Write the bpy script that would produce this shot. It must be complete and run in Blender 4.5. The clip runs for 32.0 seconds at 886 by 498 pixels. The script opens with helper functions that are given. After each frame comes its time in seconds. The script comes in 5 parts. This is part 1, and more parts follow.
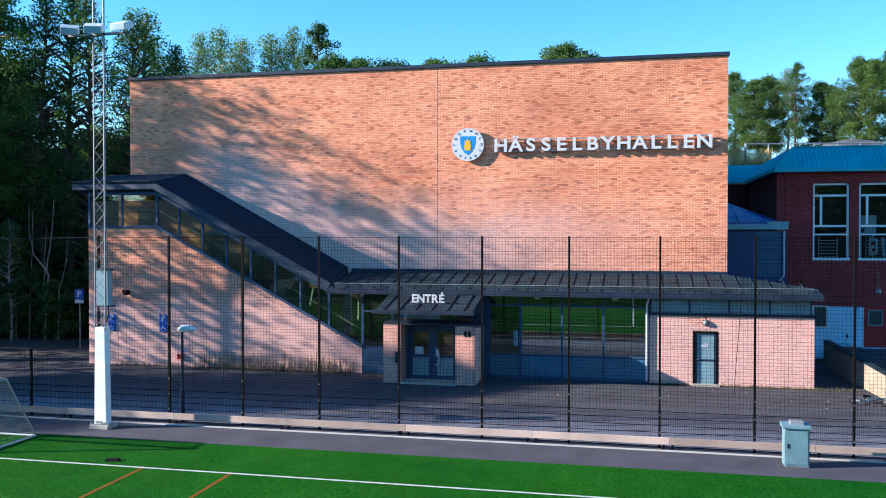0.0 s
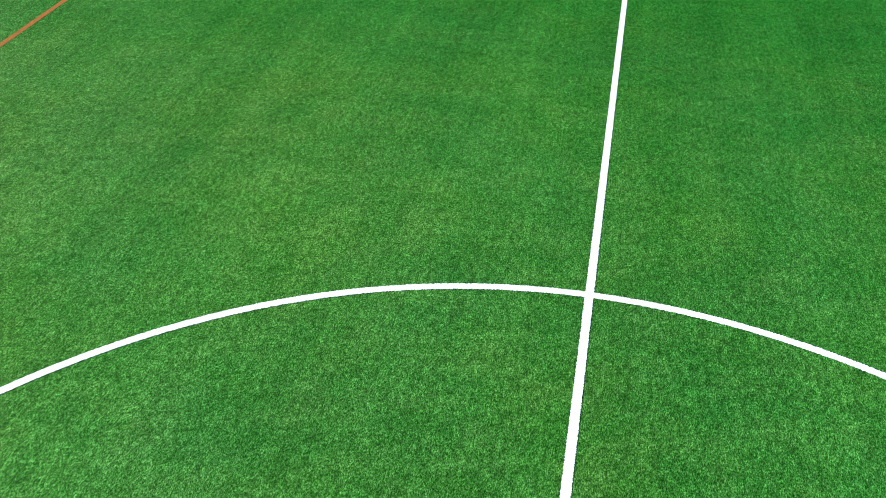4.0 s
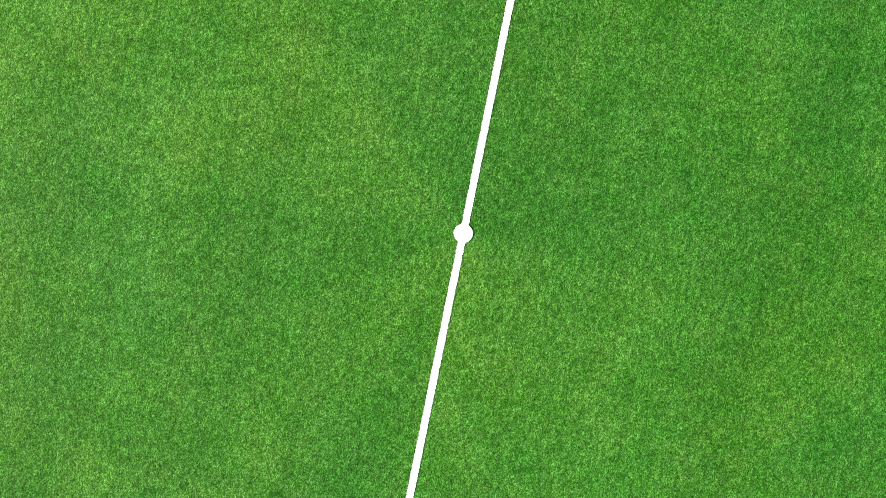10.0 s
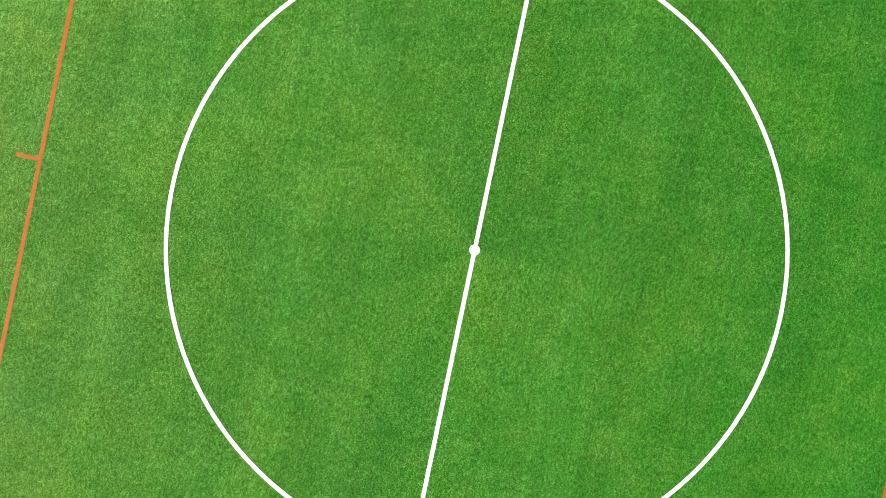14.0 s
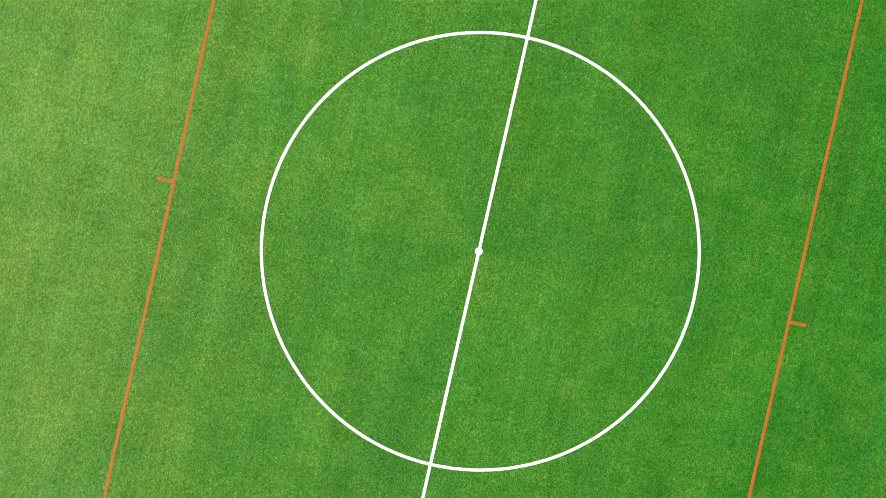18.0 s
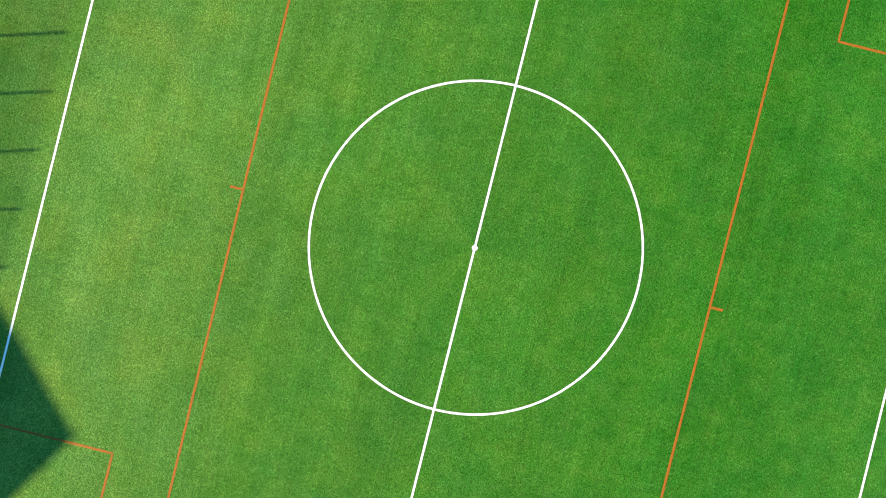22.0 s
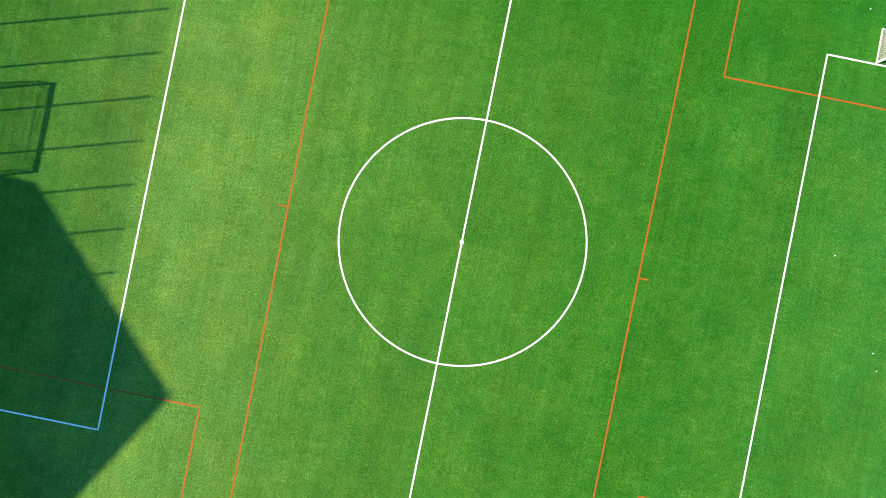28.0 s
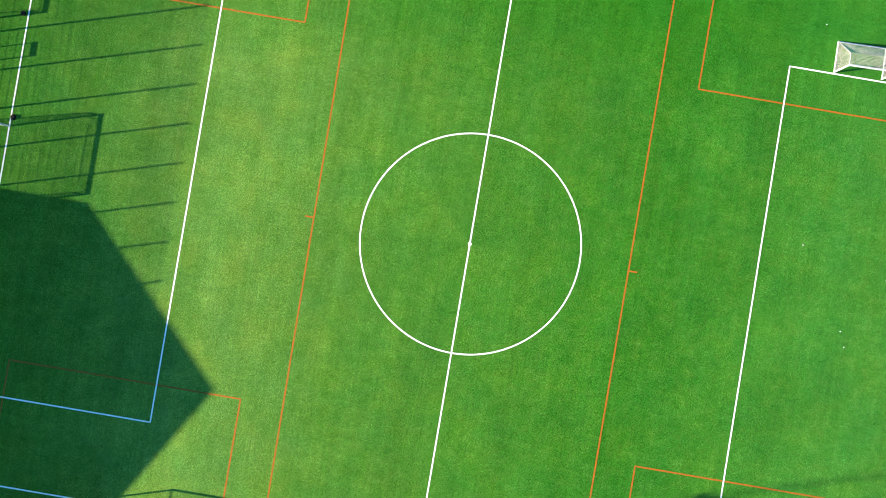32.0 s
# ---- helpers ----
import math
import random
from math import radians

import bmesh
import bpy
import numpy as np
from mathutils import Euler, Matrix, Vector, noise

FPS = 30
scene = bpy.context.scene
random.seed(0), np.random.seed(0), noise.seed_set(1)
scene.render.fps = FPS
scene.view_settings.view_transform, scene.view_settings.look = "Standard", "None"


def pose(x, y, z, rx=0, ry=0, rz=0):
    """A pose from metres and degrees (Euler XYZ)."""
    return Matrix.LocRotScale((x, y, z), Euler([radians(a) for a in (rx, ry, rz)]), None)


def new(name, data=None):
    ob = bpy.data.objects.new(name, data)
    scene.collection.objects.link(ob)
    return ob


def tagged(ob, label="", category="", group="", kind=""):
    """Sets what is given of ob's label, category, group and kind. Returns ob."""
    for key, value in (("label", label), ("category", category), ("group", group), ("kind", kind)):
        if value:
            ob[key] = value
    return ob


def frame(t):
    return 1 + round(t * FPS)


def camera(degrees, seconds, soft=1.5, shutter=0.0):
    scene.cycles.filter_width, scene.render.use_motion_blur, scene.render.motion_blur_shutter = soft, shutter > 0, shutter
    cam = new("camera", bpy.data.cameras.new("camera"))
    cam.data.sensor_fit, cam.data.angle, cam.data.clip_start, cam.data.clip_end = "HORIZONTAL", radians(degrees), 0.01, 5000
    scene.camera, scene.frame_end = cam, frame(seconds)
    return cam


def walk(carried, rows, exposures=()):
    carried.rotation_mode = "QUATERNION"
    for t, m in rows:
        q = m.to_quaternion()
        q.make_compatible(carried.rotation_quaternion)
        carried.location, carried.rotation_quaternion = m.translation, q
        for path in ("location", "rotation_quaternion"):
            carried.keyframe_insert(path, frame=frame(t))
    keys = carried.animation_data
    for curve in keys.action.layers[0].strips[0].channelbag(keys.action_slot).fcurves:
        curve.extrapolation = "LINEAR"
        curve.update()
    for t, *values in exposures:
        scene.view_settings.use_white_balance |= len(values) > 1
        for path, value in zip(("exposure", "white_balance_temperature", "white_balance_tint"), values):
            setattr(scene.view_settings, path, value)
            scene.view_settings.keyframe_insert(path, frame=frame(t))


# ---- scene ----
# World: the centre spot of the pitch is the origin, x along the pitch, y towards the hall, z up.
cam = camera(54.71, 32.0, soft=1.0)
walk(cam, [
    (0, pose(-0.042, -0.212, 6.153, 89.002, 0, 12.511)),
    (0.5, pose(-0.042, -0.212, 6.153, 88.910, 0, 12.136)),
    (1, pose(-0.042, -0.212, 6.153, 88.451, 0, 11.786)),
    (1.5, pose(-0.041, -0.219, 6.131, 86.661, 0, 11.590)),
    (2, pose(-0.033, -0.228, 6.101, 84.157, 0, 11.666)),
    (2.5, pose(-0.025, -0.179, 6.072, 78.771, 0, 11.790)),
    (4.5, pose(-0.122, -0.174, 6.079, 41.828, 0, 11.817)),
    (5, pose(-0.144, -0.196, 6.027, 31.682, 0, 11.423)),
    (6, pose(-0.171, -0.180, 6.009, 9.342, 0, 11.309)),
    (6.5, pose(-0.285, 0.073, 6.070, 0.031, 0, 11.153)),
    (7, pose(-0.269, 0.080, 6.270, -0.002, 0, 11.378)),
    (7.5, pose(-0.283, 0.074, 6.290, -0.004, 0, 11.184)),
    (8, pose(-0.315, 0.090, 6.830, 0.010, 0, 10.816)),
    (8.5, pose(-0.301, 0.071, 7.551, 0.009, 0, 11.124)),
    (9, pose(-0.284, -0.006, 8.646, 0.003, 0, 11.550)),
    (9.5, pose(-0.246, -0.116, 9.749, 0.003, 0, 11.480)),
    (10, pose(-0.213, -0.244, 10.853, -0.007, 0, 11.490)),
    (10.6, pose(-0.179, -0.372, 12.170, 0.035, 0, 11.465)),
    (11, pose(-0.189, -0.334, 13.020, -0.397, 0, 11.558)),
    (11.4, pose(-0.230, -0.425, 13.835, -0.074, 0, 11.526)),
    (12.2, pose(-0.320, -0.386, 15.402, -0.111, 0, 11.510)),
    (13, pose(-0.431, -0.268, 17.111, 0.099, 0, 11.687)),
    (13.5, pose(-0.562, -0.124, 18.158, 0.058, 0, 11.756)),
    (14.2, pose(-0.709, -0.191, 19.753, 0.190, 0, 11.852)),
    (14.5, pose(-0.711, -0.129, 20.593, 0.110, 0, 11.913)),
    (16.5, pose(-1.101, -0.172, 24.338, 0.099, 0, 12.399)),
    (17, pose(-1.164, -0.120, 25.253, 0.011, 0, 12.511)),
    (18, pose(-1.133, -0.176, 27.326, -0.014, 0, 12.813)),
    (19, pose(-1.151, -0.290, 29.408, 0.179, 0, 13.164)),
    (20, pose(-1.266, -0.327, 31.552, 0.101, 0, 13.490)),
    (21, pose(-1.356, -0.038, 33.670, -0.478, 0, 13.831)),
    (22, pose(-1.351, -0.064, 35.808, -0.501, 0, 14.155)),
    (23, pose(-1.338, -0.052, 37.933, -0.528, 0, 14.461)),
    (24, pose(-1.292, -0.218, 40.044, -0.346, 0, 14.761)),
    (25, pose(-1.328, -0.088, 42.105, -0.528, 0, 14.912)),
    (25.5, pose(-1.291, -0.067, 43.110, -0.574, 0, 14.957)),
    (27.5, pose(-1.071, -0.406, 47.186, -0.200, 0, 13.066)),
    (28, pose(-0.990, -0.442, 48.218, -0.182, 0, 11.505)),
    (29, pose(-0.987, -0.857, 50.165, 0.322, 0, 10.155)),
    (30, pose(-1.203, -0.878, 52.107, 0.283, 0, 10.032)),
    (31, pose(-1.351, -0.881, 53.757, 0.260, 0, 9.729)),
    (32, pose(-1.565, -0.875, 54.023, 0.300, 0, 9.645)),
], exposures=[(0, 1.50, 6020, 9.5), (1, 1.52, 6020, 9.5), (2, 1.59, 6050, 9), (2.5, 1.61, 6000, 9), (4.5, 2.15, 6350, 6), (6.5, 2.22, 6700, 6.5), (8, 2.27, 7250, 7), (13, 2.35, 7800, 7.5), (20, 2.34, 7850, 7.5), (25, 2.33, 7900, 7.5), (28, 2.44, 7900, 7.5), (32, 2.51, 7900, 7.5)])

# ---- light ----
SUN_EL, SUN_AZ = radians(19.3), math.atan2(0.289, 0.957)
LIGHT_DIR = Vector((math.cos(SUN_EL) * math.cos(SUN_AZ), math.cos(SUN_EL) * math.sin(SUN_AZ), -math.sin(SUN_EL)))
world = bpy.data.worlds.new("sky_world")
scene.world = world
world.use_nodes = True
wn, wl = world.node_tree.nodes, world.node_tree.links
sky = wn.new("ShaderNodeTexSky")
sky.sky_type, sky.sun_disc = "NISHITA", False
sky.sun_elevation, sky.sun_rotation = SUN_EL, math.atan2(-LIGHT_DIR.x, -LIGHT_DIR.y)
sky.air_density, sky.dust_density, sky.ozone_density, sky.altitude = 1.0, 0.0, 3.0, 600
tint = wn.new("ShaderNodeHueSaturation")
tint.inputs["Hue"].default_value, tint.inputs["Saturation"].default_value, tint.inputs["Value"].default_value = 0.492, 1.28, 1.0
wl.new(sky.outputs[0], tint.inputs["Color"])
wl.new(tint.outputs[0], wn["Background"].inputs[0])
wn["Background"].inputs[1].default_value = 0.110
sun = new("sun", bpy.data.lights.new("sun", "SUN"))
sun.data.energy, sun.data.angle, sun.data.color = 5.0, radians(0.53), (1.0, 0.88, 0.74)
sun.matrix_world = Matrix.Translation((-60, -20, 40)) @ LIGHT_DIR.to_track_quat("-Z", "Y").to_matrix().to_4x4()


# ---- geometry helpers ----
class Geo:
    """Collects vertices and faces of one mesh."""

    def __init__(self):
        self.v, self.f = [], []

    def quad(self, a, b, c, d):
        n = len(self.v)
        self.v += [a, b, c, d]
        self.f.append((n, n + 1, n + 2, n + 3))
        return self

    def tri(self, a, b, c):
        n = len(self.v)
        self.v += [a, b, c]
        self.f.append((n, n + 1, n + 2))
        return self

    def box(self, x0, x1, y0, y1, z0, z1):
        n = len(self.v)
        self.v += [(x0, y0, z0), (x1, y0, z0), (x1, y1, z0), (x0, y1, z0), (x0, y0, z1), (x1, y0, z1), (x1, y1, z1), (x0, y1, z1)]
        self.f += [(n + a, n + b, n + c, n + d) for a, b, c, d in ((0, 3, 2, 1), (4, 5, 6, 7), (0, 1, 5, 4), (1, 2, 6, 5), (2, 3, 7, 6), (3, 0, 4, 7))]
        return self

    def extrude(self, poly, d):
        """A flat polygon, given by its corners in space, thickened by the vector d."""
        n, k = len(self.v), len(poly)
        d = Vector(d)
        self.v += [tuple(p) for p in poly] + [tuple(Vector(p) + d) for p in poly]
        self.f.append(tuple(range(n, n + k)))
        self.f.append(tuple(range(n + 2 * k - 1, n + k - 1, -1)))
        for i in range(k):
            j = (i + 1) % k
            self.f.append((n + j, n + i, n + k + i, n + k + j))
        return self

    def rod(self, a, b, r, k=6, r2=None):
        a, b = Vector(a), Vector(b)
        w = (b - a).normalized()
        u = w.orthogonal().normalized()
        s = w.cross(u)
        n = len(self.v)
        for p, q in ((a, r), (b, r if r2 is None else r2)):
            for i in range(k):
                g = 2 * math.pi * i / k
                self.v.append(tuple(p + (u * math.cos(g) + s * math.sin(g)) * q))
        for i in range(k):
            j = (i + 1) % k
            self.f.append((n + i, n + j, n + k + j, n + k + i))
        self.f.append(tuple(range(n + k - 1, n - 1, -1)))
        self.f.append(tuple(range(n + k, n + 2 * k)))
        return self

    def path(self, pts, r, k=6):
        for a, b in zip(pts, pts[1:]):
            self.rod(a, b, r, k)
        return self

    def bar(self, a, b, w, h):
        """A square bar of width w (level) and height h between two points."""
        a, b = Vector(a), Vector(b)
        d = (b - a).normalized()
        up = Vector((0, 0, 1)) if abs(d.z) < 0.95 else Vector((0, 1, 0))
        s = d.cross(up).normalized()
        t = s.cross(d).normalized()
        s, t = s * w / 2, t * h / 2
        self.extrude([a - s - t, a + s - t, a + s + t, a - s + t], b - a)
        return self


def mesh_of(name, geo, material, smooth=False, bevel=0.0):
    me = bpy.data.meshes.new(name)
    me.from_pydata([tuple(v) for v in geo.v], [], geo.f)
    if bevel:
        bm = bmesh.new()
        bm.from_mesh(me)
        bmesh.ops.remove_doubles(bm, verts=bm.verts, dist=1e-5)
        bmesh.ops.recalc_face_normals(bm, faces=bm.faces)
        bmesh.ops.bevel(bm, geom=[e for e in bm.edges if e.is_manifold and e.calc_face_angle(0) > 0.5], offset=bevel, segments=2, affect="EDGES", profile=0.7)
        bm.to_mesh(me)
        bm.free()
    elif len(geo.f) < 20000:
        bm = bmesh.new()
        bm.from_mesh(me)
        bmesh.ops.recalc_face_normals(bm, faces=bm.faces)
        bm.to_mesh(me)
        bm.free()
    me.materials.append(material)
    if smooth:
        me.polygons.foreach_set("use_smooth", [True] * len(me.polygons))
    return me


def part(name, geo, material, parent=None, label="", smooth=False, bevel=0.0):
    ob = new(name, mesh_of(name, geo, material, smooth, bevel))
    if parent is not None:
        ob.parent = parent
    return tagged(ob, label)


def thing(name, at, label, category, group="", kind="", turn=0):
    ob = new(name)
    ob.matrix_world = pose(*at, 0, 0, turn)
    ob.empty_display_size = 0.2
    return tagged(ob, label, category, group, kind)


# ---- materials ----
def nodes_of(name):
    m = bpy.data.materials.new(name)
    m.use_nodes = True
    t = m.node_tree
    return m, t.nodes, t.links, t.nodes["Principled BSDF"]


def noise_node(n, l, vec, scale, detail=3.0, rough=0.55):
    t = n.new("ShaderNodeTexNoise")
    t.inputs["Scale"].default_value, t.inputs["Detail"].default_value, t.inputs["Roughness"].default_value = scale, detail, rough
    l.new(vec, t.inputs["Vector"])
    return t.outputs["Fac"]


def ramp_node(n, l, fac, stops):
    r = n.new("ShaderNodeValToRGB")
    e = r.color_ramp.elements
    while len(e) < len(stops):
        e.new(0.5)
    for el, (p, c) in zip(e, stops):
        el.position, el.color = p, (*c, 1)
    l.new(fac, r.inputs["Fac"])
    return r.outputs["Color"]


def mix_node(n, l, fac, a, b, mode="MIX"):
    m = n.new("ShaderNodeMix")
    m.data_type, m.blend_type = "RGBA", mode
    for sock, val in ((m.inputs[0], fac), (m.inputs[6], a), (m.inputs[7], b)):
        if isinstance(val, (int, float)):
            sock.default_value = val
        elif isinstance(val, tuple):
            sock.default_value = (*val, 1)
        else:
            l.new(val, sock)
    return m.outputs[2]


def math_node(n, l, op, a, b=0.0):
    m = n.new("ShaderNodeMath")
    m.operation = op
    for sock, val in ((m.inputs[0], a), (m.inputs[1], b)):
        if isinstance(val, (int, float)):
            sock.default_value = val
        else:
            l.new(val, sock)
    return m.outputs[0]


def bump_node(n, l, bsdf, height, strength, dist):
    b = n.new("ShaderNodeBump")
    b.inputs["Strength"].default_value, b.inputs["Distance"].default_value = strength, dist
    l.new(height, b.inputs["Height"])
    l.new(b.outputs[0], bsdf.inputs["Normal"])


def plain(name, color, rough=0.5, metal=0.0, vary=0.25, coarse=1.2, fine=25.0, bump=0.15, dist=0.004, spec=0.5, island=0.0, objrand=0.0):
    """A surface of one colour with stains at a coarse scale and grain at a fine one."""
    m, n, l, p = nodes_of(name)
    pos = n.new("ShaderNodeNewGeometry")
    f1, f2 = noise_node(n, l, pos.outputs["Position"], coarse, 4), noise_node(n, l, pos.outputs["Position"], fine, 3)
    both = math_node(n, l, "ADD", math_node(n, l, "MULTIPLY", f1, 0.6), math_node(n, l, "MULTIPLY", f2, 0.4))
    lo, hi = tuple(c * (1 - vary) for c in color), tuple(min(1, c * (1 + vary)) for c in color)
    col = ramp_node(n, l, both, [(0.3, lo), (0.7, hi)])
    if island or objrand:
        if island:
            rnd, amount = pos.outputs["Random Per Island"], island
        else:
            rnd, amount = n.new("ShaderNodeObjectInfo").outputs["Random"], objrand
        g = ramp_node(n, l, rnd, [(0, (1 - amount,) * 3), (1, (1 + amount * 0.4,) * 3)])
        col = mix_node(n, l, 1.0, col, g, "MULTIPLY")
    l.new(col, p.inputs["Base Color"])
    r = ramp_node(n, l, f1, [(0.3, (max(0, rough - 0.08),) * 3), (0.7, (min(1, rough + 0.1),) * 3)])
    l.new(r, p.inputs["Roughness"])
    p.inputs["Metallic"].default_value, p.inputs["Specular IOR Level"].default_value = metal, spec
    if bump:
        bump_node(n, l, p, f2, bump, dist)
    return m


def turf_material():
    """Artificial grass: fibre grain at many scales, rolls laid side by side, an end paled by wear and painted glare."""
    m, n, l, p = nodes_of("turf")
    pos = n.new("ShaderNodeNewGeometry").outputs["Position"]

    def mapped(scale, turn=0.0):
        t = n.new("ShaderNodeMapping")
        t.inputs["Scale"].default_value, t.inputs["Rotation"].default_value = scale, (0, 0, radians(turn))
        l.new(pos, t.inputs["Vector"])
        return t.outputs[0]

    def times(col, fac, *stops):
        return mix_node(n, l, 1.0, col, ramp_node(n, l, fac, [(q, v if isinstance(v, tuple) else (v,) * 3) for q, v in stops]), "MULTIPLY")

    along, cross = mapped((1.0, 0.45, 1.0), -8), mapped((1.0, 0.40, 1.0), -46)
    roll = noise_node(n, l, mapped((0.6, 0.02, 0.0)), 1.0, 2)
    swath = noise_node(n, l, mapped((1.6, 0.16, 1.0)), 1.0, 3, 0.6)
    big, mid = noise_node(n, l, pos, 0.16, 5, 0.6), noise_node(n, l, pos, 1.0, 4, 0.6)
    patch = noise_node(n, l, mapped((1.0, 0.7, 1.0)), 0.62, 3, 0.55)
    clump, tuft = noise_node(n, l, along, 8.0, 2, 0.8), noise_node(n, l, along, 20.0, 2, 0.9)
    fibre = noise_node(n, l, along, 66.0, 2, 0.8)
    blade = math_node(n, l, "MAXIMUM", noise_node(n, l, along, 120.0, 1, 0.6), noise_node(n, l, cross, 120.0, 1, 0.6))
    col = ramp_node(n, l, mid, [(0.30, (0.0056, 0.076, 0.0056)), (0.5, (0.0082, 0.085, 0.0068)), (0.7, (0.0116, 0.093, 0.0080))])
    # paler towards one end: worn fibre, with sun glare put into the colour
    sep = n.new("ShaderNodeSeparateXYZ")
    l.new(pos, sep.inputs[0])
    where = math_node(n, l, "ADD", sep.outputs["X"], math_node(n, l, "MULTIPLY", math_node(n, l, "SUBTRACT", big, 0.5), 8.0))
    worn_glare = ramp_node(n, l, math_node(n, l, "DIVIDE", math_node(n, l, "ADD", where, 40.0), 80.0), [(0.10, (0.05,) * 3), (0.20, (0.18,) * 3), (0.26, (0.33,) * 3), (0.30, (0.41,) * 3), (0.35, (0.35,) * 3), (0.42, (0.20,) * 3), (0.52, (0.125,) * 3), (0.64, (0.045,) * 3), (0.72, (0.06,) * 3), (0.84, (0.08,) * 3)])
    # fades the pale tint out towards the hall, to suit the low camera view
    near = ramp_node(n, l, math_node(n, l, "DIVIDE", math_node(n, l, "ADD", sep.outputs["Y"], math_node(n, l, "MULTIPLY", big, 6.0)), 30.0), [(0.42, (1.0,) * 3), (0.68, (0.12,) * 3)])
    worn_glare = mix_node(n, l, 1.0, worn_glare, near, "MULTIPLY")
    worn_glare = times(worn_glare, patch, (0.36, 0.90), (0.5, 1.0), (0.64, 1.10))
    worn_glare = times(worn_glare, swath, (0.35, 0.92), (0.65, 1.08))
    col = mix_node(n, l, worn_glare, col, (0.108, 0.194, 0.043))
    # cooler, paler tint towards the +x end
    cool_tint = ramp_node(n, l, math_node(n, l, "DIVIDE", math_node(n, l, "ADD", where, 40.0), 80.0), [(0.64, (0.0,) * 3), (0.73, (0.07,) * 3), (0.80, (0.15,) * 3), (0.92, (0.20,) * 3)])
    col = mix_node(n, l, cool_tint, col, (0.036, 0.175, 0.038))
    mottle = noise_node(n, l, pos, 1.7, 4, 0.62)
    faint = mix_node(n, l, 1.0, ramp_node(n, l, mottle, [(0.42, (0.0,) * 3), (0.68, (0.07,) * 3)]), near, "MULTIPLY")
    col = mix_node(n, l, faint, col, (0.120, 0.185, 0.045))
    col = times(col, mottle, (0.32, (0.90, 0.94, 0.90)), (0.5, 1.0), (0.66, (1.04, 1.02, 1.03)))
    tone = noise_node(n, l, pos, 0.33, 4, 0.6)
    col = times(col, tone, (0.34, (0.86, 0.985, 1.06)), (0.5, 1.0), (0.66, (1.22, 1.02, 0.95)))
    col = times(col, noise_node(n, l, mapped((5.0, 0.10, 1.0)), 1.0, 2, 0.7), (0.36, 0.93), (0.64, 1.07))
    col = times(col, noise_node(n, l, mapped((0.10, 4.0, 1.0)), 1.0, 2, 0.7), (0.36, 0.96), (0.64, 1.04))
    col = times(col, roll, (0.35, 0.94), (0.65, 1.06))
    col = times(col, big, (0.35, 0.92), (0.65, 1.08))
    col = times(col, patch, (0.34, (0.94, 0.96, 0.94)), (0.66, (1.06, 1.04, 1.06)))
    col = times(col, clump, (0.34, 0.85), (0.5, 1.0), (0.66, (1.18, 1.14, 1.18)))
    col = times(col, tuft, (0.36, (0.58, 0.65, 0.56)), (0.5, 0.97), (0.64, (1.62, 1.45, 1.66)))
    col = times(col, fibre, (0.38, (0.42, 0.50, 0.38)), (0.5, 0.95), (0.62, (1.74, 1.54, 1.80)))
    col = times(col, blade, (0.42, (0.30, 0.38, 0.26)), (0.53, 0.82), (0.68, (2.0, 1.70, 1.95)))
    l.new(col, p.inputs["Base Color"])
    p.inputs["Roughness"].default_value, p.inputs["Specular IOR Level"].default_value = 0.75, 0.02
    p.inputs["Specular Tint"].default_value = (0.4, 1.0, 0.3, 1)
    h = math_node(n, l, "ADD", math_node(n, l, "MULTIPLY", fibre, 0.5), math_node(n, l, "MULTIPLY", blade, 0.5))
    bump_node(n, l, p, h, 0.3, 0.02)
    return m


def line_material(name, color, gaps=0.0):
    m, n, l, p = nodes_of(name)
    pos = n.new("ShaderNodeNewGeometry").outputs["Position"]
    a, b = noise_node(n, l, pos, 90.0, 3), noise_node(n, l, pos, 2.5, 4)
    s = math_node(n, l, "ADD", math_node(n, l, "MULTIPLY", a, 0.6), math_node(n, l, "MULTIPLY", b, 0.4))
    col = ramp_node(n, l, s, [(0.30, tuple(c * 0.70 for c in color)), (0.5, color), (0.7, tuple(min(0.9, c * 1.08) for c in color))])
    if gaps:
        fibre = ramp_node(n, l, noise_node(n, l, pos, 28.0, 4, 0.8), [(0.42, (gaps,) * 3), (0.56, (0.0,) * 3)])
        col = mix_node(n, l, fibre, col, (0.012, 0.07, 0.005))
    l.new(col, p.inputs["Base Color"])
    p.inputs["Roughness"].default_value, p.inputs["Specular IOR Level"].default_value = 0.75, 0.2
    bump_node(n, l, p, a, 0.4, 0.01)
    return m


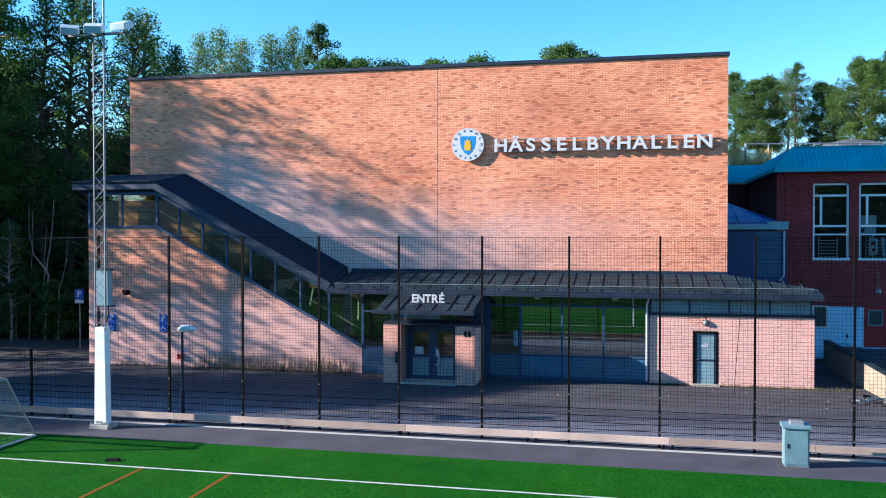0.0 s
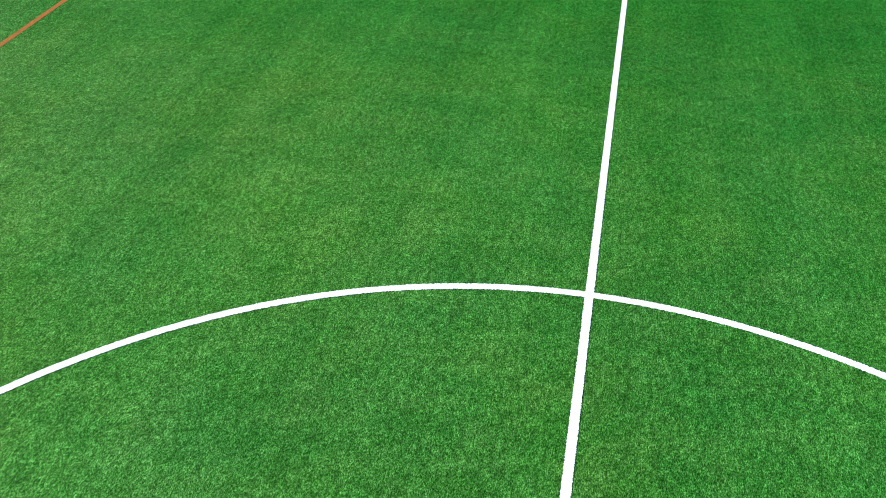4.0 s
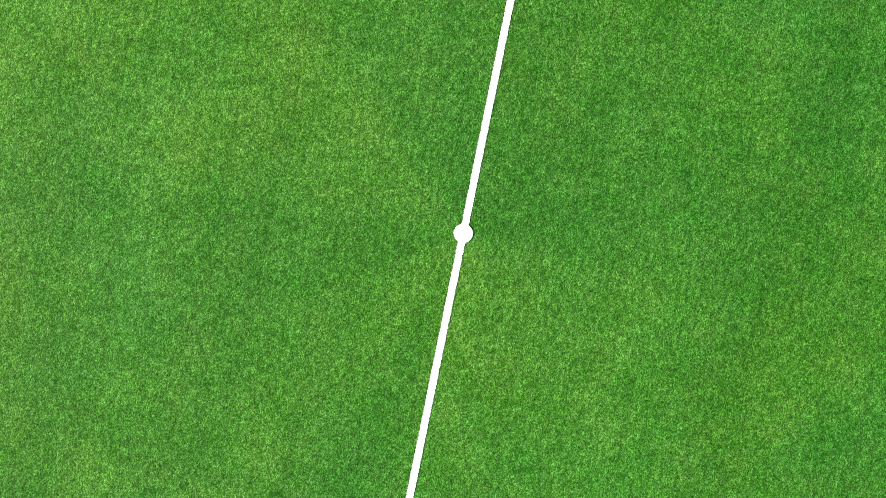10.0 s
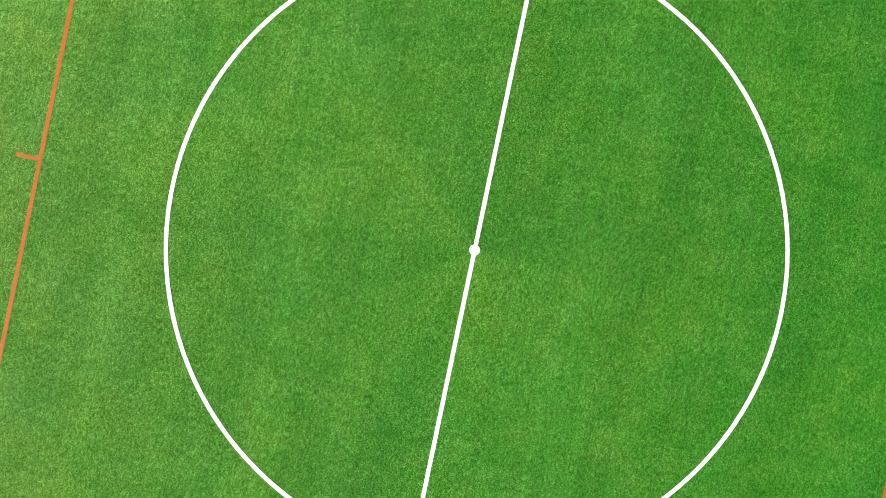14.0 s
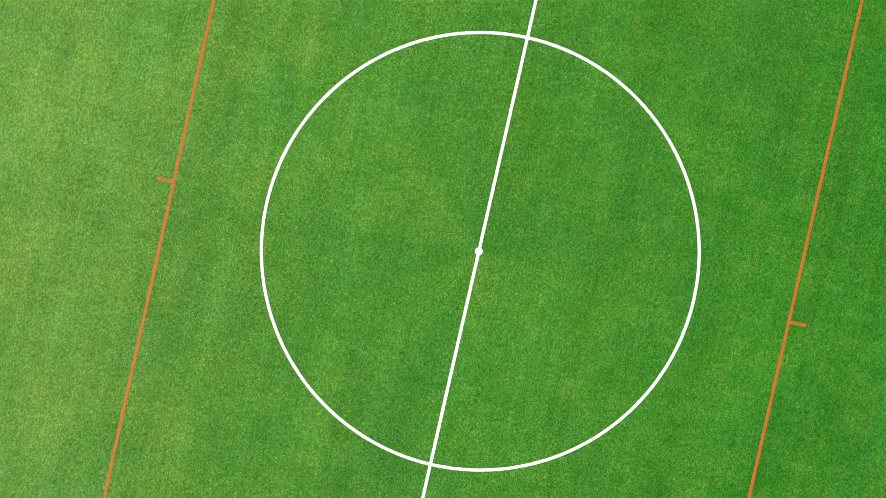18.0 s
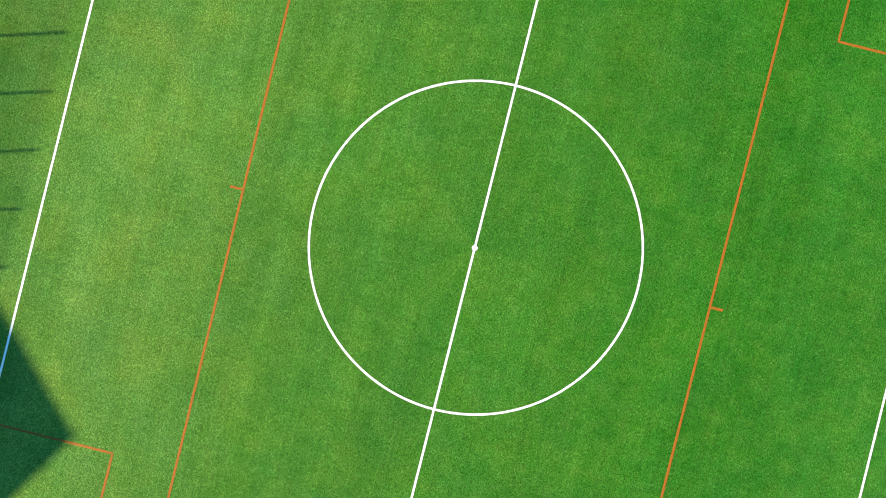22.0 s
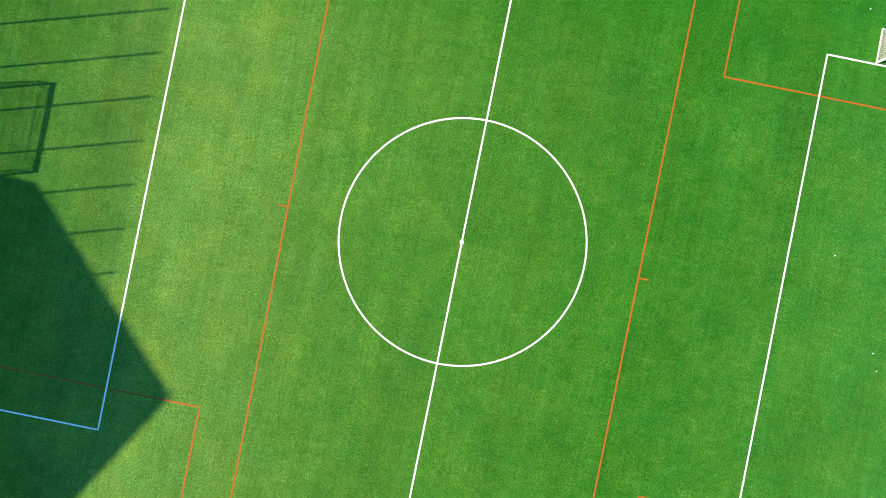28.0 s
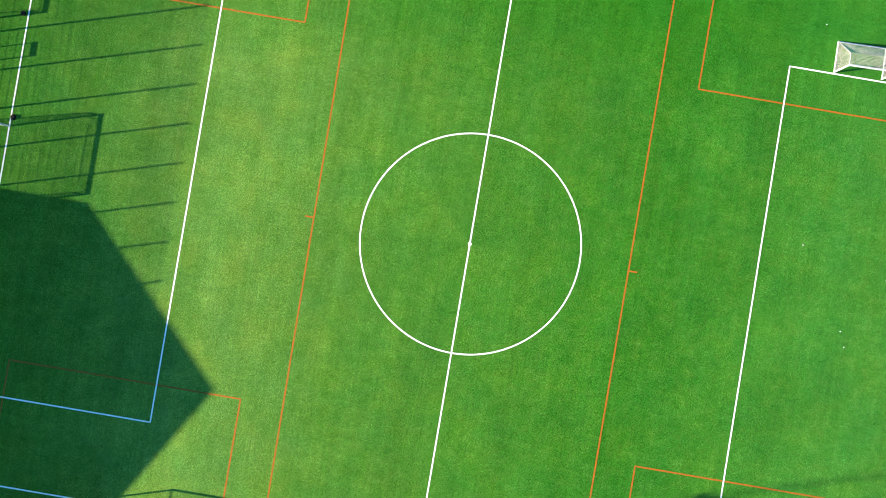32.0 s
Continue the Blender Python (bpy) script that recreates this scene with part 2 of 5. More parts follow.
def brick_material(name, dark, mid, light, objrand=False, fade="foot", pale=1.0):
    """Fired brick: each brick its own tone, with fine grain, and pale salt bloom at the wall's foot or above the roofs that lean on it."""
    m, n, l, p = nodes_of(name)
    g = n.new("ShaderNodeNewGeometry")
    pos = g.outputs["Position"]
    rnd = n.new("ShaderNodeObjectInfo").outputs["Random"] if objrand else g.outputs["Random Per Island"]
    col = ramp_node(n, l, rnd, [(0.0, dark), (0.06, tuple((a + b) / 2 for a, b in zip(dark, mid))), (0.16, mid), (0.7, light), (1.0, tuple(min(1, c * 1.08) for c in light))])
    big, fine = noise_node(n, l, pos, 0.35, 5, 0.6), noise_node(n, l, pos, 45.0, 3)
    col = mix_node(n, l, 1.0, col, ramp_node(n, l, big, [(0.35, (0.84, 0.78, 0.76)), (0.65, (1.1, 1.07, 1.04))]), "MULTIPLY")
    bands = n.new("ShaderNodeMapping")
    bands.inputs["Scale"].default_value = (0.16, 0.16, 0.9)
    l.new(pos, bands.inputs["Vector"])
    band = noise_node(n, l, bands.outputs[0], 1.0, 5, 0.65)
    col = mix_node(n, l, 1.0, col, ramp_node(n, l, band, [(0.36, (0.90, 0.80, 0.74)), (0.5, (1.0,) * 3), (0.62, (1.05, 1.08, 1.08))]), "MULTIPLY")
    if fade:
        place = n.new("ShaderNodeSeparateXYZ")
        l.new(pos, place.inputs[0])
        ragged = math_node(n, l, "MULTIPLY", math_node(n, l, "SUBTRACT", noise_node(n, l, pos, 0.45, 5, 0.62), 0.5), 3.4)
        if fade == "roof":
            rise = math_node(n, l, "MULTIPLY", math_node(n, l, "MAXIMUM", math_node(n, l, "SUBTRACT", -13.3, place.outputs["X"]), 0.0), 0.541)
            over = math_node(n, l, "SUBTRACT", math_node(n, l, "SUBTRACT", place.outputs["Z"], 4.4), rise)
            stops = [(0.0, (0.78,) * 3), (0.20, (0.70,) * 3), (0.32, (0.26,) * 3), (0.44, (0.04,) * 3)]
        else:
            over = place.outputs["Z"]
            stops = [(0.0, (0.70,) * 3), (0.28, (0.68,) * 3), (0.36, (0.26,) * 3), (0.55, (0.06,) * 3)]
        bloom = ramp_node(n, l, math_node(n, l, "DIVIDE", math_node(n, l, "ADD", over, ragged), 10.0), stops)
        bloom = mix_node(n, l, 1.0, bloom, ramp_node(n, l, noise_node(n, l, pos, 5.0, 3, 0.7), [(0.35, (0.7,) * 3), (0.65, (1.2,) * 3)]), "MULTIPLY")
        if fade == "roof":
            bloom = mix_node(n, l, 1.0, bloom, ramp_node(n, l, math_node(n, l, "DIVIDE", math_node(n, l, "ADD", place.outputs["X"], 25.0), 30.0), [(0.08, (0.08,) * 3), (0.20, (1.0,) * 3), (0.56, (1.0,) * 3), (0.72, (0.50,) * 3), (0.90, (0.12,) * 3)]), "MULTIPLY")
        bloom = mix_node(n, l, 1.0, bloom, (pale,) * 3, "MULTIPLY")
        col = mix_node(n, l, bloom, col, (0.76, 0.52, 0.52))
    l.new(col, p.inputs["Base Color"])
    p.inputs["Roughness"].default_value = 0.85
    bump_node(n, l, p, fine, 0.35, 0.004)
    return m


def leaf_material(name, a, b):
    m, n, l, p = nodes_of(name)
    g = n.new("ShaderNodeNewGeometry")
    f = noise_node(n, l, g.outputs["Position"], 0.5, 3)
    s = math_node(n, l, "ADD", math_node(n, l, "MULTIPLY", f, 0.6), math_node(n, l, "MULTIPLY", g.outputs["Random Per Island"], 0.4))
    col = ramp_node(n, l, s, [(0.25, a), (0.75, b)])
    tone = ramp_node(n, l, n.new("ShaderNodeObjectInfo").outputs["Random"], [(0, (0.7, 0.8, 0.7)), (1, (1.25, 1.15, 1.0))])
    col = mix_node(n, l, 1.0, col, tone, "MULTIPLY")
    l.new(col, p.inputs["Base Color"])
    p.inputs["Roughness"].default_value, p.inputs["Specular IOR Level"].default_value = 0.55, 0.3
    tr = n.new("ShaderNodeBsdfTranslucent")
    l.new(mix_node(n, l, 1.0, col, (1.35, 1.7, 0.8), "MULTIPLY"), tr.inputs["Color"])
    mix = n.new("ShaderNodeMixShader")
    mix.inputs[0].default_value = 0.35
    l.new(p.outputs[0], mix.inputs[1])
    l.new(tr.outputs[0], mix.inputs[2])
    l.new(mix.outputs[0], n["Material Output"].inputs["Surface"])
    return m


def glass_material(name, tint=(0.5, 0.6, 0.55), mirror=0.3, sheen=(0.62, 0.90, 0.95)):
    m, n, l, p = nodes_of(name)
    pos = n.new("ShaderNodeNewGeometry").outputs["Position"]
    p.inputs["Base Color"].default_value = (*tint, 1)
    p.inputs["Transmission Weight"].default_value = 1.0
    p.inputs["IOR"].default_value = 1.5
    p.inputs["Roughness"].default_value = 0.01
    bump_node(n, l, p, noise_node(n, l, pos, 0.9, 2), 0.02, 0.02)
    coat = n.new("ShaderNodeBsdfGlossy")
    coat.inputs["Color"].default_value, coat.inputs["Roughness"].default_value = (*sheen, 1), 0.01
    both = n.new("ShaderNodeMixShader")
    both.inputs[0].default_value = mirror
    l.new(p.outputs[0], both.inputs[1])
    l.new(coat.outputs[0], both.inputs[2])
    l.new(both.outputs[0], n["Material Output"].inputs["Surface"])
    return m


TURF = turf_material()
WHITE_LINE, ORANGE_LINE = line_material("white_line", (0.56, 0.56, 0.55)), line_material("orange_line", (0.28, 0.058, 0.004), 0.68)


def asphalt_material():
    """Old patchy asphalt, with sun along the fence and tree shade by the hall painted in."""
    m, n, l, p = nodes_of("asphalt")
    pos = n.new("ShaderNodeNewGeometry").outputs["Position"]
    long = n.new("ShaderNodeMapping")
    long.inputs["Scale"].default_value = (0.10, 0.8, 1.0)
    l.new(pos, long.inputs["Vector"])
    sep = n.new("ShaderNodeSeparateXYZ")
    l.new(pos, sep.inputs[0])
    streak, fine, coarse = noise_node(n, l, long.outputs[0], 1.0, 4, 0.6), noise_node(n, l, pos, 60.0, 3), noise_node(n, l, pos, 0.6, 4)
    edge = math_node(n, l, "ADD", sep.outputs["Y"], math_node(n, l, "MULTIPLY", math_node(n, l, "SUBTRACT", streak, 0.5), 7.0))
    # first stops paint the sunlit band by the fence, last one tree shade
    sun_lane = ramp_node(n, l, math_node(n, l, "DIVIDE", math_node(n, l, "SUBTRACT", edge, 24.0), 12.0), [(0.26, (0.178, 0.174, 0.208)), (0.33, (0.134, 0.130, 0.157)), (0.40, (0.090, 0.087, 0.104)), (0.62, (0.050, 0.048, 0.060))])
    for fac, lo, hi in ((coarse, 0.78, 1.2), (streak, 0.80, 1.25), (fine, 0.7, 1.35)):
        sun_lane = mix_node(n, l, 1.0, sun_lane, ramp_node(n, l, fac, [(0.3, (lo,) * 3), (0.7, (hi,) * 3)]), "MULTIPLY")
    l.new(sun_lane, p.inputs["Base Color"])
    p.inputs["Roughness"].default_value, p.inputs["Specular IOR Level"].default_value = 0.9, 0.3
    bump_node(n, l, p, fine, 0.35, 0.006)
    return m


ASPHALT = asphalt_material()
PATH_ASPHALT = plain("path_asphalt", (0.044, 0.042, 0.060), 0.9, vary=0.45, coarse=0.9, fine=80, bump=0.35, dist=0.006)
SOIL = plain("soil", (0.060, 0.060, 0.026), 0.95, vary=0.5, coarse=0.3, fine=8, bump=0.6, dist=0.05)
BRICK_TONES = ((0.41, 0.138, 0.082), (0.71, 0.258, 0.140), (0.81, 0.338, 0.200))
HALL_BRICK, BASE_BRICK = brick_material("hall_brick", *BRICK_TONES, fade="roof"), brick_material("base_brick", *BRICK_TONES)
SINGLE_BRICK, PILLAR_BRICK = brick_material("single_brick", *BRICK_TONES, True), brick_material("pillar_brick", *BRICK_TONES, True, pale=0.6)
RED_BRICK = brick_material("red_brick", (0.17, 0.017, 0.022), (0.25, 0.026, 0.032), (0.29, 0.036, 0.040), fade="")
MORTAR = plain("mortar", (0.31, 0.20, 0.165), 0.95, vary=0.25, fine=70)
RED_MORTAR = plain("red_mortar", (0.11, 0.018, 0.020), 0.95, vary=0.25, fine=70)
ROOF_METAL = plain("roof_metal", (0.017, 0.031, 0.042), 0.7, 0.0, vary=0.7, coarse=1.5, fine=20, bump=0.1, spec=0.14)
DARK_METAL = plain("dark_metal", (0.014, 0.024, 0.048), 0.55, 0.0, vary=0.3, spec=0.3)
BLUE_FRAME = plain("blue_grey_frame", (0.016, 0.053, 0.120), 0.5, 0.0, vary=0.25)
BLUE_PANEL = plain("blue_panel", (0.024, 0.074, 0.150), 0.45, 0.0, vary=0.25)
GREY_PANEL = plain("grey_panel", (0.17, 0.28, 0.34), 0.4, 0.0, vary=0.2)
TEAL_ROOF = plain("teal_roof", (0.016, 0.33, 0.43), 0.45, 0.0, vary=0.3, coarse=0.8)
GALV = plain("galvanised_steel", (0.30, 0.32, 0.35), 0.5, 0.5, vary=0.2, coarse=3)
MAST_STEEL = plain("mast_steel", (0.17, 0.19, 0.21), 0.55, 0.4, vary=0.3, coarse=3)
WHITE_PAINT = plain("white_paint", (0.76, 0.77, 0.78), 0.45, vary=0.10, coarse=2, fine=30)
BLACK_STEEL = plain("black_steel", (0.0035, 0.0035, 0.0045), 0.6, 0.0, vary=0.3, spec=0.10)
FENCE_WIRE = plain("fence_wire", (0.0035, 0.0035, 0.0045), 0.8, 0.0, vary=0.3, spec=0.0, bump=0)
CONCRETE = plain("concrete", (0.36, 0.33, 0.29), 0.9, vary=0.28, coarse=1.8, fine=40, bump=0.3)
KERB = plain("pale_kerb", (0.46, 0.44, 0.42), 0.9, vary=0.2, coarse=1.8, fine=40, bump=0.3)
TIMBER = plain("timber_board", (0.44, 0.335, 0.29), 0.8, vary=0.35, coarse=0.7, fine=30, bump=0.2, objrand=0.45)
BARK = plain("bark", (0.070, 0.055, 0.042), 0.95, vary=0.5, coarse=3, fine=18, bump=0.8, dist=0.03)
BIRCH_BARK = plain("birch_bark", (0.34, 0.32, 0.29), 0.9, vary=0.6, coarse=3.5, fine=15, bump=0.5, dist=0.02)
LEAF_A = leaf_material("leaf_green", (0.022, 0.062, 0.018), (0.098, 0.155, 0.040))
LEAF_B = leaf_material("leaf_birch", (0.055, 0.105, 0.042), (0.140, 0.200, 0.080))
LEAF_C = leaf_material("leaf_dark", (0.020, 0.060, 0.026), (0.085, 0.145, 0.048))
GLASS = glass_material("window_glass", mirror=0.36, sheen=(0.82, 0.94, 0.93))
LINK_BLUE = plain("link_roof", (0.008, 0.036, 0.23), 0.4, 0.0, vary=0.3)
STAIR_GLASS = glass_material("stair_glass", (0.20, 0.36, 0.15), 0.14)
BAND_GLASS = glass_material("band_glass", (0.06, 0.15, 0.125), 0.06)
ROOM_GLASS = glass_material("room_glass", (0.46, 0.64, 0.72), 0.05)
FRONT_PANEL = plain("front_panel", (0.030, 0.115, 0.190), 0.45, 0.0, vary=0.3)
STAIR_TRIM = plain("stair_trim", (0.012, 0.030, 0.064), 0.55, 0.0, vary=0.3)
STAIR_ROOF = plain("stair_roof_felt", (0.006, 0.021, 0.042), 0.8, 0.0, vary=0.5, spec=0.12)
DOOR_GLASS = glass_material("door_glass", (0.08, 0.14, 0.19), 0.02)
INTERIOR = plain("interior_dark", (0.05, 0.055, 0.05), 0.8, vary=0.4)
NET = plain("net_cord", (0.34, 0.33, 0.33), 0.8, vary=0.1, bump=0)
LAMP_GREY = plain("lamp_housing", (0.52, 0.56, 0.60), 0.45, vary=0.15)
WALL_RENDER = plain("wall_render", (0.27, 0.215, 0.165), 0.9, vary=0.3, coarse=1.8, fine=40, bump=0.3)
ALU = plain("white_aluminium", (0.40, 0.41, 0.42), 0.4, 0.2, vary=0.1)
RED_DOOR = plain("red_paint", (0.34, 0.014, 0.018), 0.4, vary=0.2)
SIGN_BLUE = plain("sign_blue", (0.012, 0.09, 0.42), 0.4, vary=0.1, bump=0)
LETTER_WHITE = plain("letter_white", (0.54, 0.55, 0.59), 0.35, vary=0.05, bump=0)
PALE_WALL = plain("pale_wall", (0.42, 0.64, 0.80), 0.85, vary=0.15)

# ---- ground ----
def strip(name, x0, x1, y0, y1, z, material, label, kind="structure", category="ground"):
    return tagged(part(name, Geo().box(x0, x1, y0, y1, z - 0.06, z), material), label, category, kind=kind)


g = Geo()
g.quad((-2500, -2500, -0.10), (2500, -2500, -0.10), (2500, 2500, -0.10), (-2500, 2500, -0.10))
tagged(part("ground", g, SOIL), "rough earth and grass reaching to the horizon", "ground", kind="structure")
strip("pitch", -35.0, 35.0, -22.7, 22.75, 0.0, TURF, "green artificial turf football pitch", category="pitch")
strip("path", -44, 60, 22.75, 25.3, -0.006, PATH_ASPHALT, "dark asphalt path between turf and fence", category="path")
strip("car_park", -60, 60, 25.3, 44, -0.012, ASPHALT, "old asphalt forecourt in front of the brick hall, sunlit band painted on", category="forecourt")
strip("path_edge", -44, 60, 24.72, 24.79, 0.025, KERB, "thin pale concrete kerb edging the asphalt path", category="kerb")

# ---- pitch markings ----
LW = 0.091


def marking(name, pts, material, label, width=LW, step=0.5, rough=0.003, closed=False, z=0.004):
    """A painted stripe along a run of points, with slightly uneven edges."""
    rnd = random.Random(len(name) * 7 + int(abs(pts[0][0]) * 31 + abs(pts[0][1]) * 17))
    g, dense = Geo(), []
    for (ax, ay), (bx, by) in zip(pts, pts[1:]):
        k = max(1, round(math.hypot(bx - ax, by - ay) / step))
        dense += [(ax + (bx - ax) * i / k, ay + (by - ay) * i / k) for i in range(k)]
    dense.append(pts[-1])
    for i, (x, y) in enumerate(dense):
        a, b = dense[max(0, i - 1)], dense[min(len(dense) - 1, i + 1)]
        if closed and i in (0, len(dense) - 1):
            a, b = dense[-2], dense[1]
        d = math.hypot(b[0] - a[0], b[1] - a[1])
        nx, ny = -(b[1] - a[1]) / d, (b[0] - a[0]) / d
        u, v = width / 2 + rnd.uniform(-rough, rough), width / 2 + rnd.uniform(-rough, rough)
        g.v += [(x + nx * u, y + ny * u, z), (x - nx * v, y - ny * v, z)]
    g.f = [(2 * i, 2 * i + 1, 2 * i + 3, 2 * i + 2) for i in range(len(dense) - 1)]
    return tagged(part(name, g, material), label, "pitch marking", kind="structure")


W, L = 20.0, 29.9
PX, PY, OX, OB, OY = 17.98, 14.45, 10.15, 12.61, 12.06
marking("halfway_line", [(0, -W), (0, W)], WHITE_LINE, "white halfway line across the turf", step=0.009, rough=0.005)
circle = [(0.045 + 6.985 * math.cos(i * math.pi / 90), 0.01 + 6.98 * math.sin(i * math.pi / 90)) for i in range(181)]
marking("centre_circle", circle, WHITE_LINE, "white centre circle on the turf", step=0.012, rough=0.005, closed=True, z=0.006)
rnd = random.Random(5)
g = Geo()
g.v = [(0.121 * math.cos(i * math.pi / 40) + rnd.uniform(-0.004, 0.004), 0.121 * math.sin(i * math.pi / 40) + rnd.uniform(-0.004, 0.004), 0.008) for i in range(80)]
g.f = [tuple(range(80))]
tagged(part("centre_spot", g, WHITE_LINE), "round white centre spot on the halfway line", "pitch marking", kind="structure")
for s in (1, -1):
    marking("touchline", [(-L, s * W), (L, s * W)], WHITE_LINE, "long white touchline at the turf edge", step=0.2, z=0.005)
    marking("goal_line", [(s * L, -W), (s * L, W)], WHITE_LINE, "white goal line in front of a goal", step=0.2, z=0.0055)
    marking("penalty_line", [(s * L, -PY), (s * PX + (0.30 if s > 0 else 0.0), -PY), (s * PX + (0.07 if s > 0 else 0.0), PY), (s * L, PY)], WHITE_LINE, "white penalty area line on the turf", step=0.2, z=0.0065)
    marking("side_line", [(s * OX + (0.30 if s < 0 else 0.0), -W + 0.05), (s * OX + (0.04 if s < 0 else 0.0), W - 0.05)], ORANGE_LINE, "thin orange line of the small cross pitch", width=0.1, step=0.2, z=0.003)
    marking("tick_mark", [(s * (OX + 0.05) + (0.17 if s < 0 else 0.0), 0), (s * (OX + 0.56) + (0.17 if s < 0 else 0.0), 0)], ORANGE_LINE, "short orange halfway tick on the turf", width=0.1, step=0.1, z=0.0035)
    for v in (1, -1):
        marking("box_line", [(s * OB, v * (W - 0.05)), (s * OB, v * OY), (s * 27.4, v * OY), (s * 27.4, v * (W - 0.05))], ORANGE_LINE, "orange goal area line of the cross pitch", width=0.1, step=0.2, z=0.0045)


# ---- goals ----
def net_panel(g, a, b, c, d, nu, nv, r=0.0028, sag=0.0):
    """Cords over the four-sided patch a, b, c, d."""
    a, b, c, d = (Vector(p) for p in (a, b, c, d))

    def at(u, v):
        p = (a * (1 - u) + b * u) * (1 - v) + (d * (1 - u) + c * u) * v
        return p - Vector((0, 0, sag * 4 * u * (1 - u) * math.sin(math.pi * v)))
    for i in range(nu + 1):
        g.path([at(i / nu, j / 6) for j in range(7)], r, 3)
    for j in range(nv + 1):
        g.path([at(i / 6, j / nv) for i in range(7)], r, 3)


def goal(at, turn, width, label, height=2.0, deep=1.95, top=0.75, net=0.075, group="football goals", cord=0.0028):
    """A free-standing goal; its mouth looks along -y before it is turned."""
    ob = thing("football_goal", at, label, "goal", group, turn=turn)
    w = width / 2
    for s in (-1, 1):
        part("goal_post", Geo().rod((s * w, 0, 0), (s * w, 0, height), 0.056, 12), ALU, ob, smooth=False)
        part("ground_bar", Geo().rod((s * w, 0.05, 0.04), (s * w, deep, 0.04), 0.04, 8), ALU, ob)
        part("top_arm", Geo().rod((s * w, 0, height - 0.03), (s * w, top, height - 0.05), 0.025, 8), GALV, ob)
        part("net_stay", Geo().rod((s * w, top, height - 0.05), (s * w, deep, 0.08), 0.022, 8), GALV, ob)
        part("corner_brace", Geo().rod((s * w, 0.0, height - 0.35), (s * (w - 0.32), 0.0, height - 0.03), 0.018, 6), GALV, ob)
    part("crossbar", Geo().rod((-w - 0.05, 0, height), (w + 0.05, 0, height), 0.06, 12), ALU, ob)
    part("back_bar", Geo().rod((-w, deep, 0.04), (w, deep, 0.04), 0.04, 8), ALU, ob)
    g = Geo()
    k = round(width / net)
    net_panel(g, (-w, 0, height), (w, 0, height), (w, top, height), (-w, top, height), k, 9, cord, sag=0.06)
    net_panel(g, (-w, top, height), (w, top, height), (w, deep, 0.05), (-w, deep, 0.05), k, 24, cord, sag=0.05)
    for s in (-1, 1):
        net_panel(g, (s * w, 0, height), (s * w, top, height), (s * w, deep, 0.05), (s * w, 0, 0.05), 16, 22, cord)
    tagged(part("net", g, NET, ob, "white cord net"), kind="stuff")
    return ob


goal((-29.95, -0.08, 0), 90, 5.1, "white aluminium football goal on the goal line", height=2.06, cord=0.0050)
goal((22.37, 14.58, 0), 1.3, 3.05, "small white football goal with a slack net on the penalty line", height=2.1, net=0.055, cord=0.0040)
goal((-20.25, 20.45, 0), 0, 5.0, "white aluminium football goal pushed behind the touchline")
goal((-18.75, -20.05, 0), 180, 5.1, "white football goal beside the far touchline")
goal((-34.4, 10.8, 0), 90, 5.0, "spare football goal stored by the fence")

# ---- fences ----
def mesh_panel(width, height, dense_to, r=0.0026, pitch=0.05, row=0.2, thick=2.8):
    """Welded wire mesh in the xz plane."""
    g = Geo()
    k = round(width / pitch)
    for i in range(k + 1):
        x = width * i / k
        g.rod((x, 0, 0.04), (x, 0, height if i % 2 == 0 or dense_to >= height else dense_to), r, 3)
    z = 0.04
    while z < height:
        g.rod((0, -0.005, z), (width, -0.005, z), r * (thick if z < dense_to else 1.0), 3)
        z += row if z < dense_to else row / 2
    g.rod((0, 0, height), (width, 0, height), 0.006, 4)
    return g


def fence_run(label, at, turn, count, spacing, height, dense_to, group, wire=0.0026, thick=2.8, square=0.03):
    ob = thing("mesh_fence", at, label, "fence", group, turn=turn)
    post = mesh_of("post", Geo().box(-square, square, -0.04, 0.04, 0, height + 0.04), BLACK_STEEL)
    clip = mesh_of("clip", Geo().box(-0.014, 0.014, -0.05, -0.04, -0.016, 0.016), GALV)
    panel = mesh_of("mesh_panel", mesh_panel(spacing, height, dense_to, wire, thick=thick), FENCE_WIRE)
    for i in range(count + 1):
        p = new("post", post)
        p.parent, p.location = ob, (i * spacing, 0, 0)
        for z in (0.45, 0.95, 1.45):
            c = new("clip", clip)
            c.parent, c.location = p, (0, 0, z)
        if i < count:
            q = new("mesh_panel", panel)
            q.parent, q.location = ob, (i * spacing, 0.045, 0)
    return ob


fence_run("tall black welded mesh fence beside the pitch", (-17.40, 25.1, 0), 0, 17, 2.589, 6.05, 1.1, "pitch fences", 0.0038)
fence_run("low black welded mesh fence beside the pitch", (-32.97, 25.1, 0), 0, 6, 2.595, 2.2, 1.1, "pitch fences", 0.0038)
fence_run("tall black welded mesh fence behind the goal", (-35.35, -13.09, 0), 90, 13, 2.525, 6.05, 3.8, "pitch fences", 0.0082, 1.25, 0.046)

wire = thing("span_wire", (-17.40, 25.1, 6.05), "thin steel wire strung from the tall fence post", "cable")
part("wire", Geo().path([(-1.79 * i, 0, -0.0035 * i * (10 - i)) for i in range(11)], 0.008, 5), DARK_METAL, wire)
board = mesh_of("kickboard", Geo().box(0.0, 3.893, -0.03, 0.03, 0.13, 0.33), TIMBER, bevel=0.006)
for i in range(17):
    b = new("kickboard", board)
    b.location = (-38.0 + 3.9 * i, 25.0, 0)
    tagged(b, "pale weathered board along the foot of the fence", "kickboard", "boards along the fence")
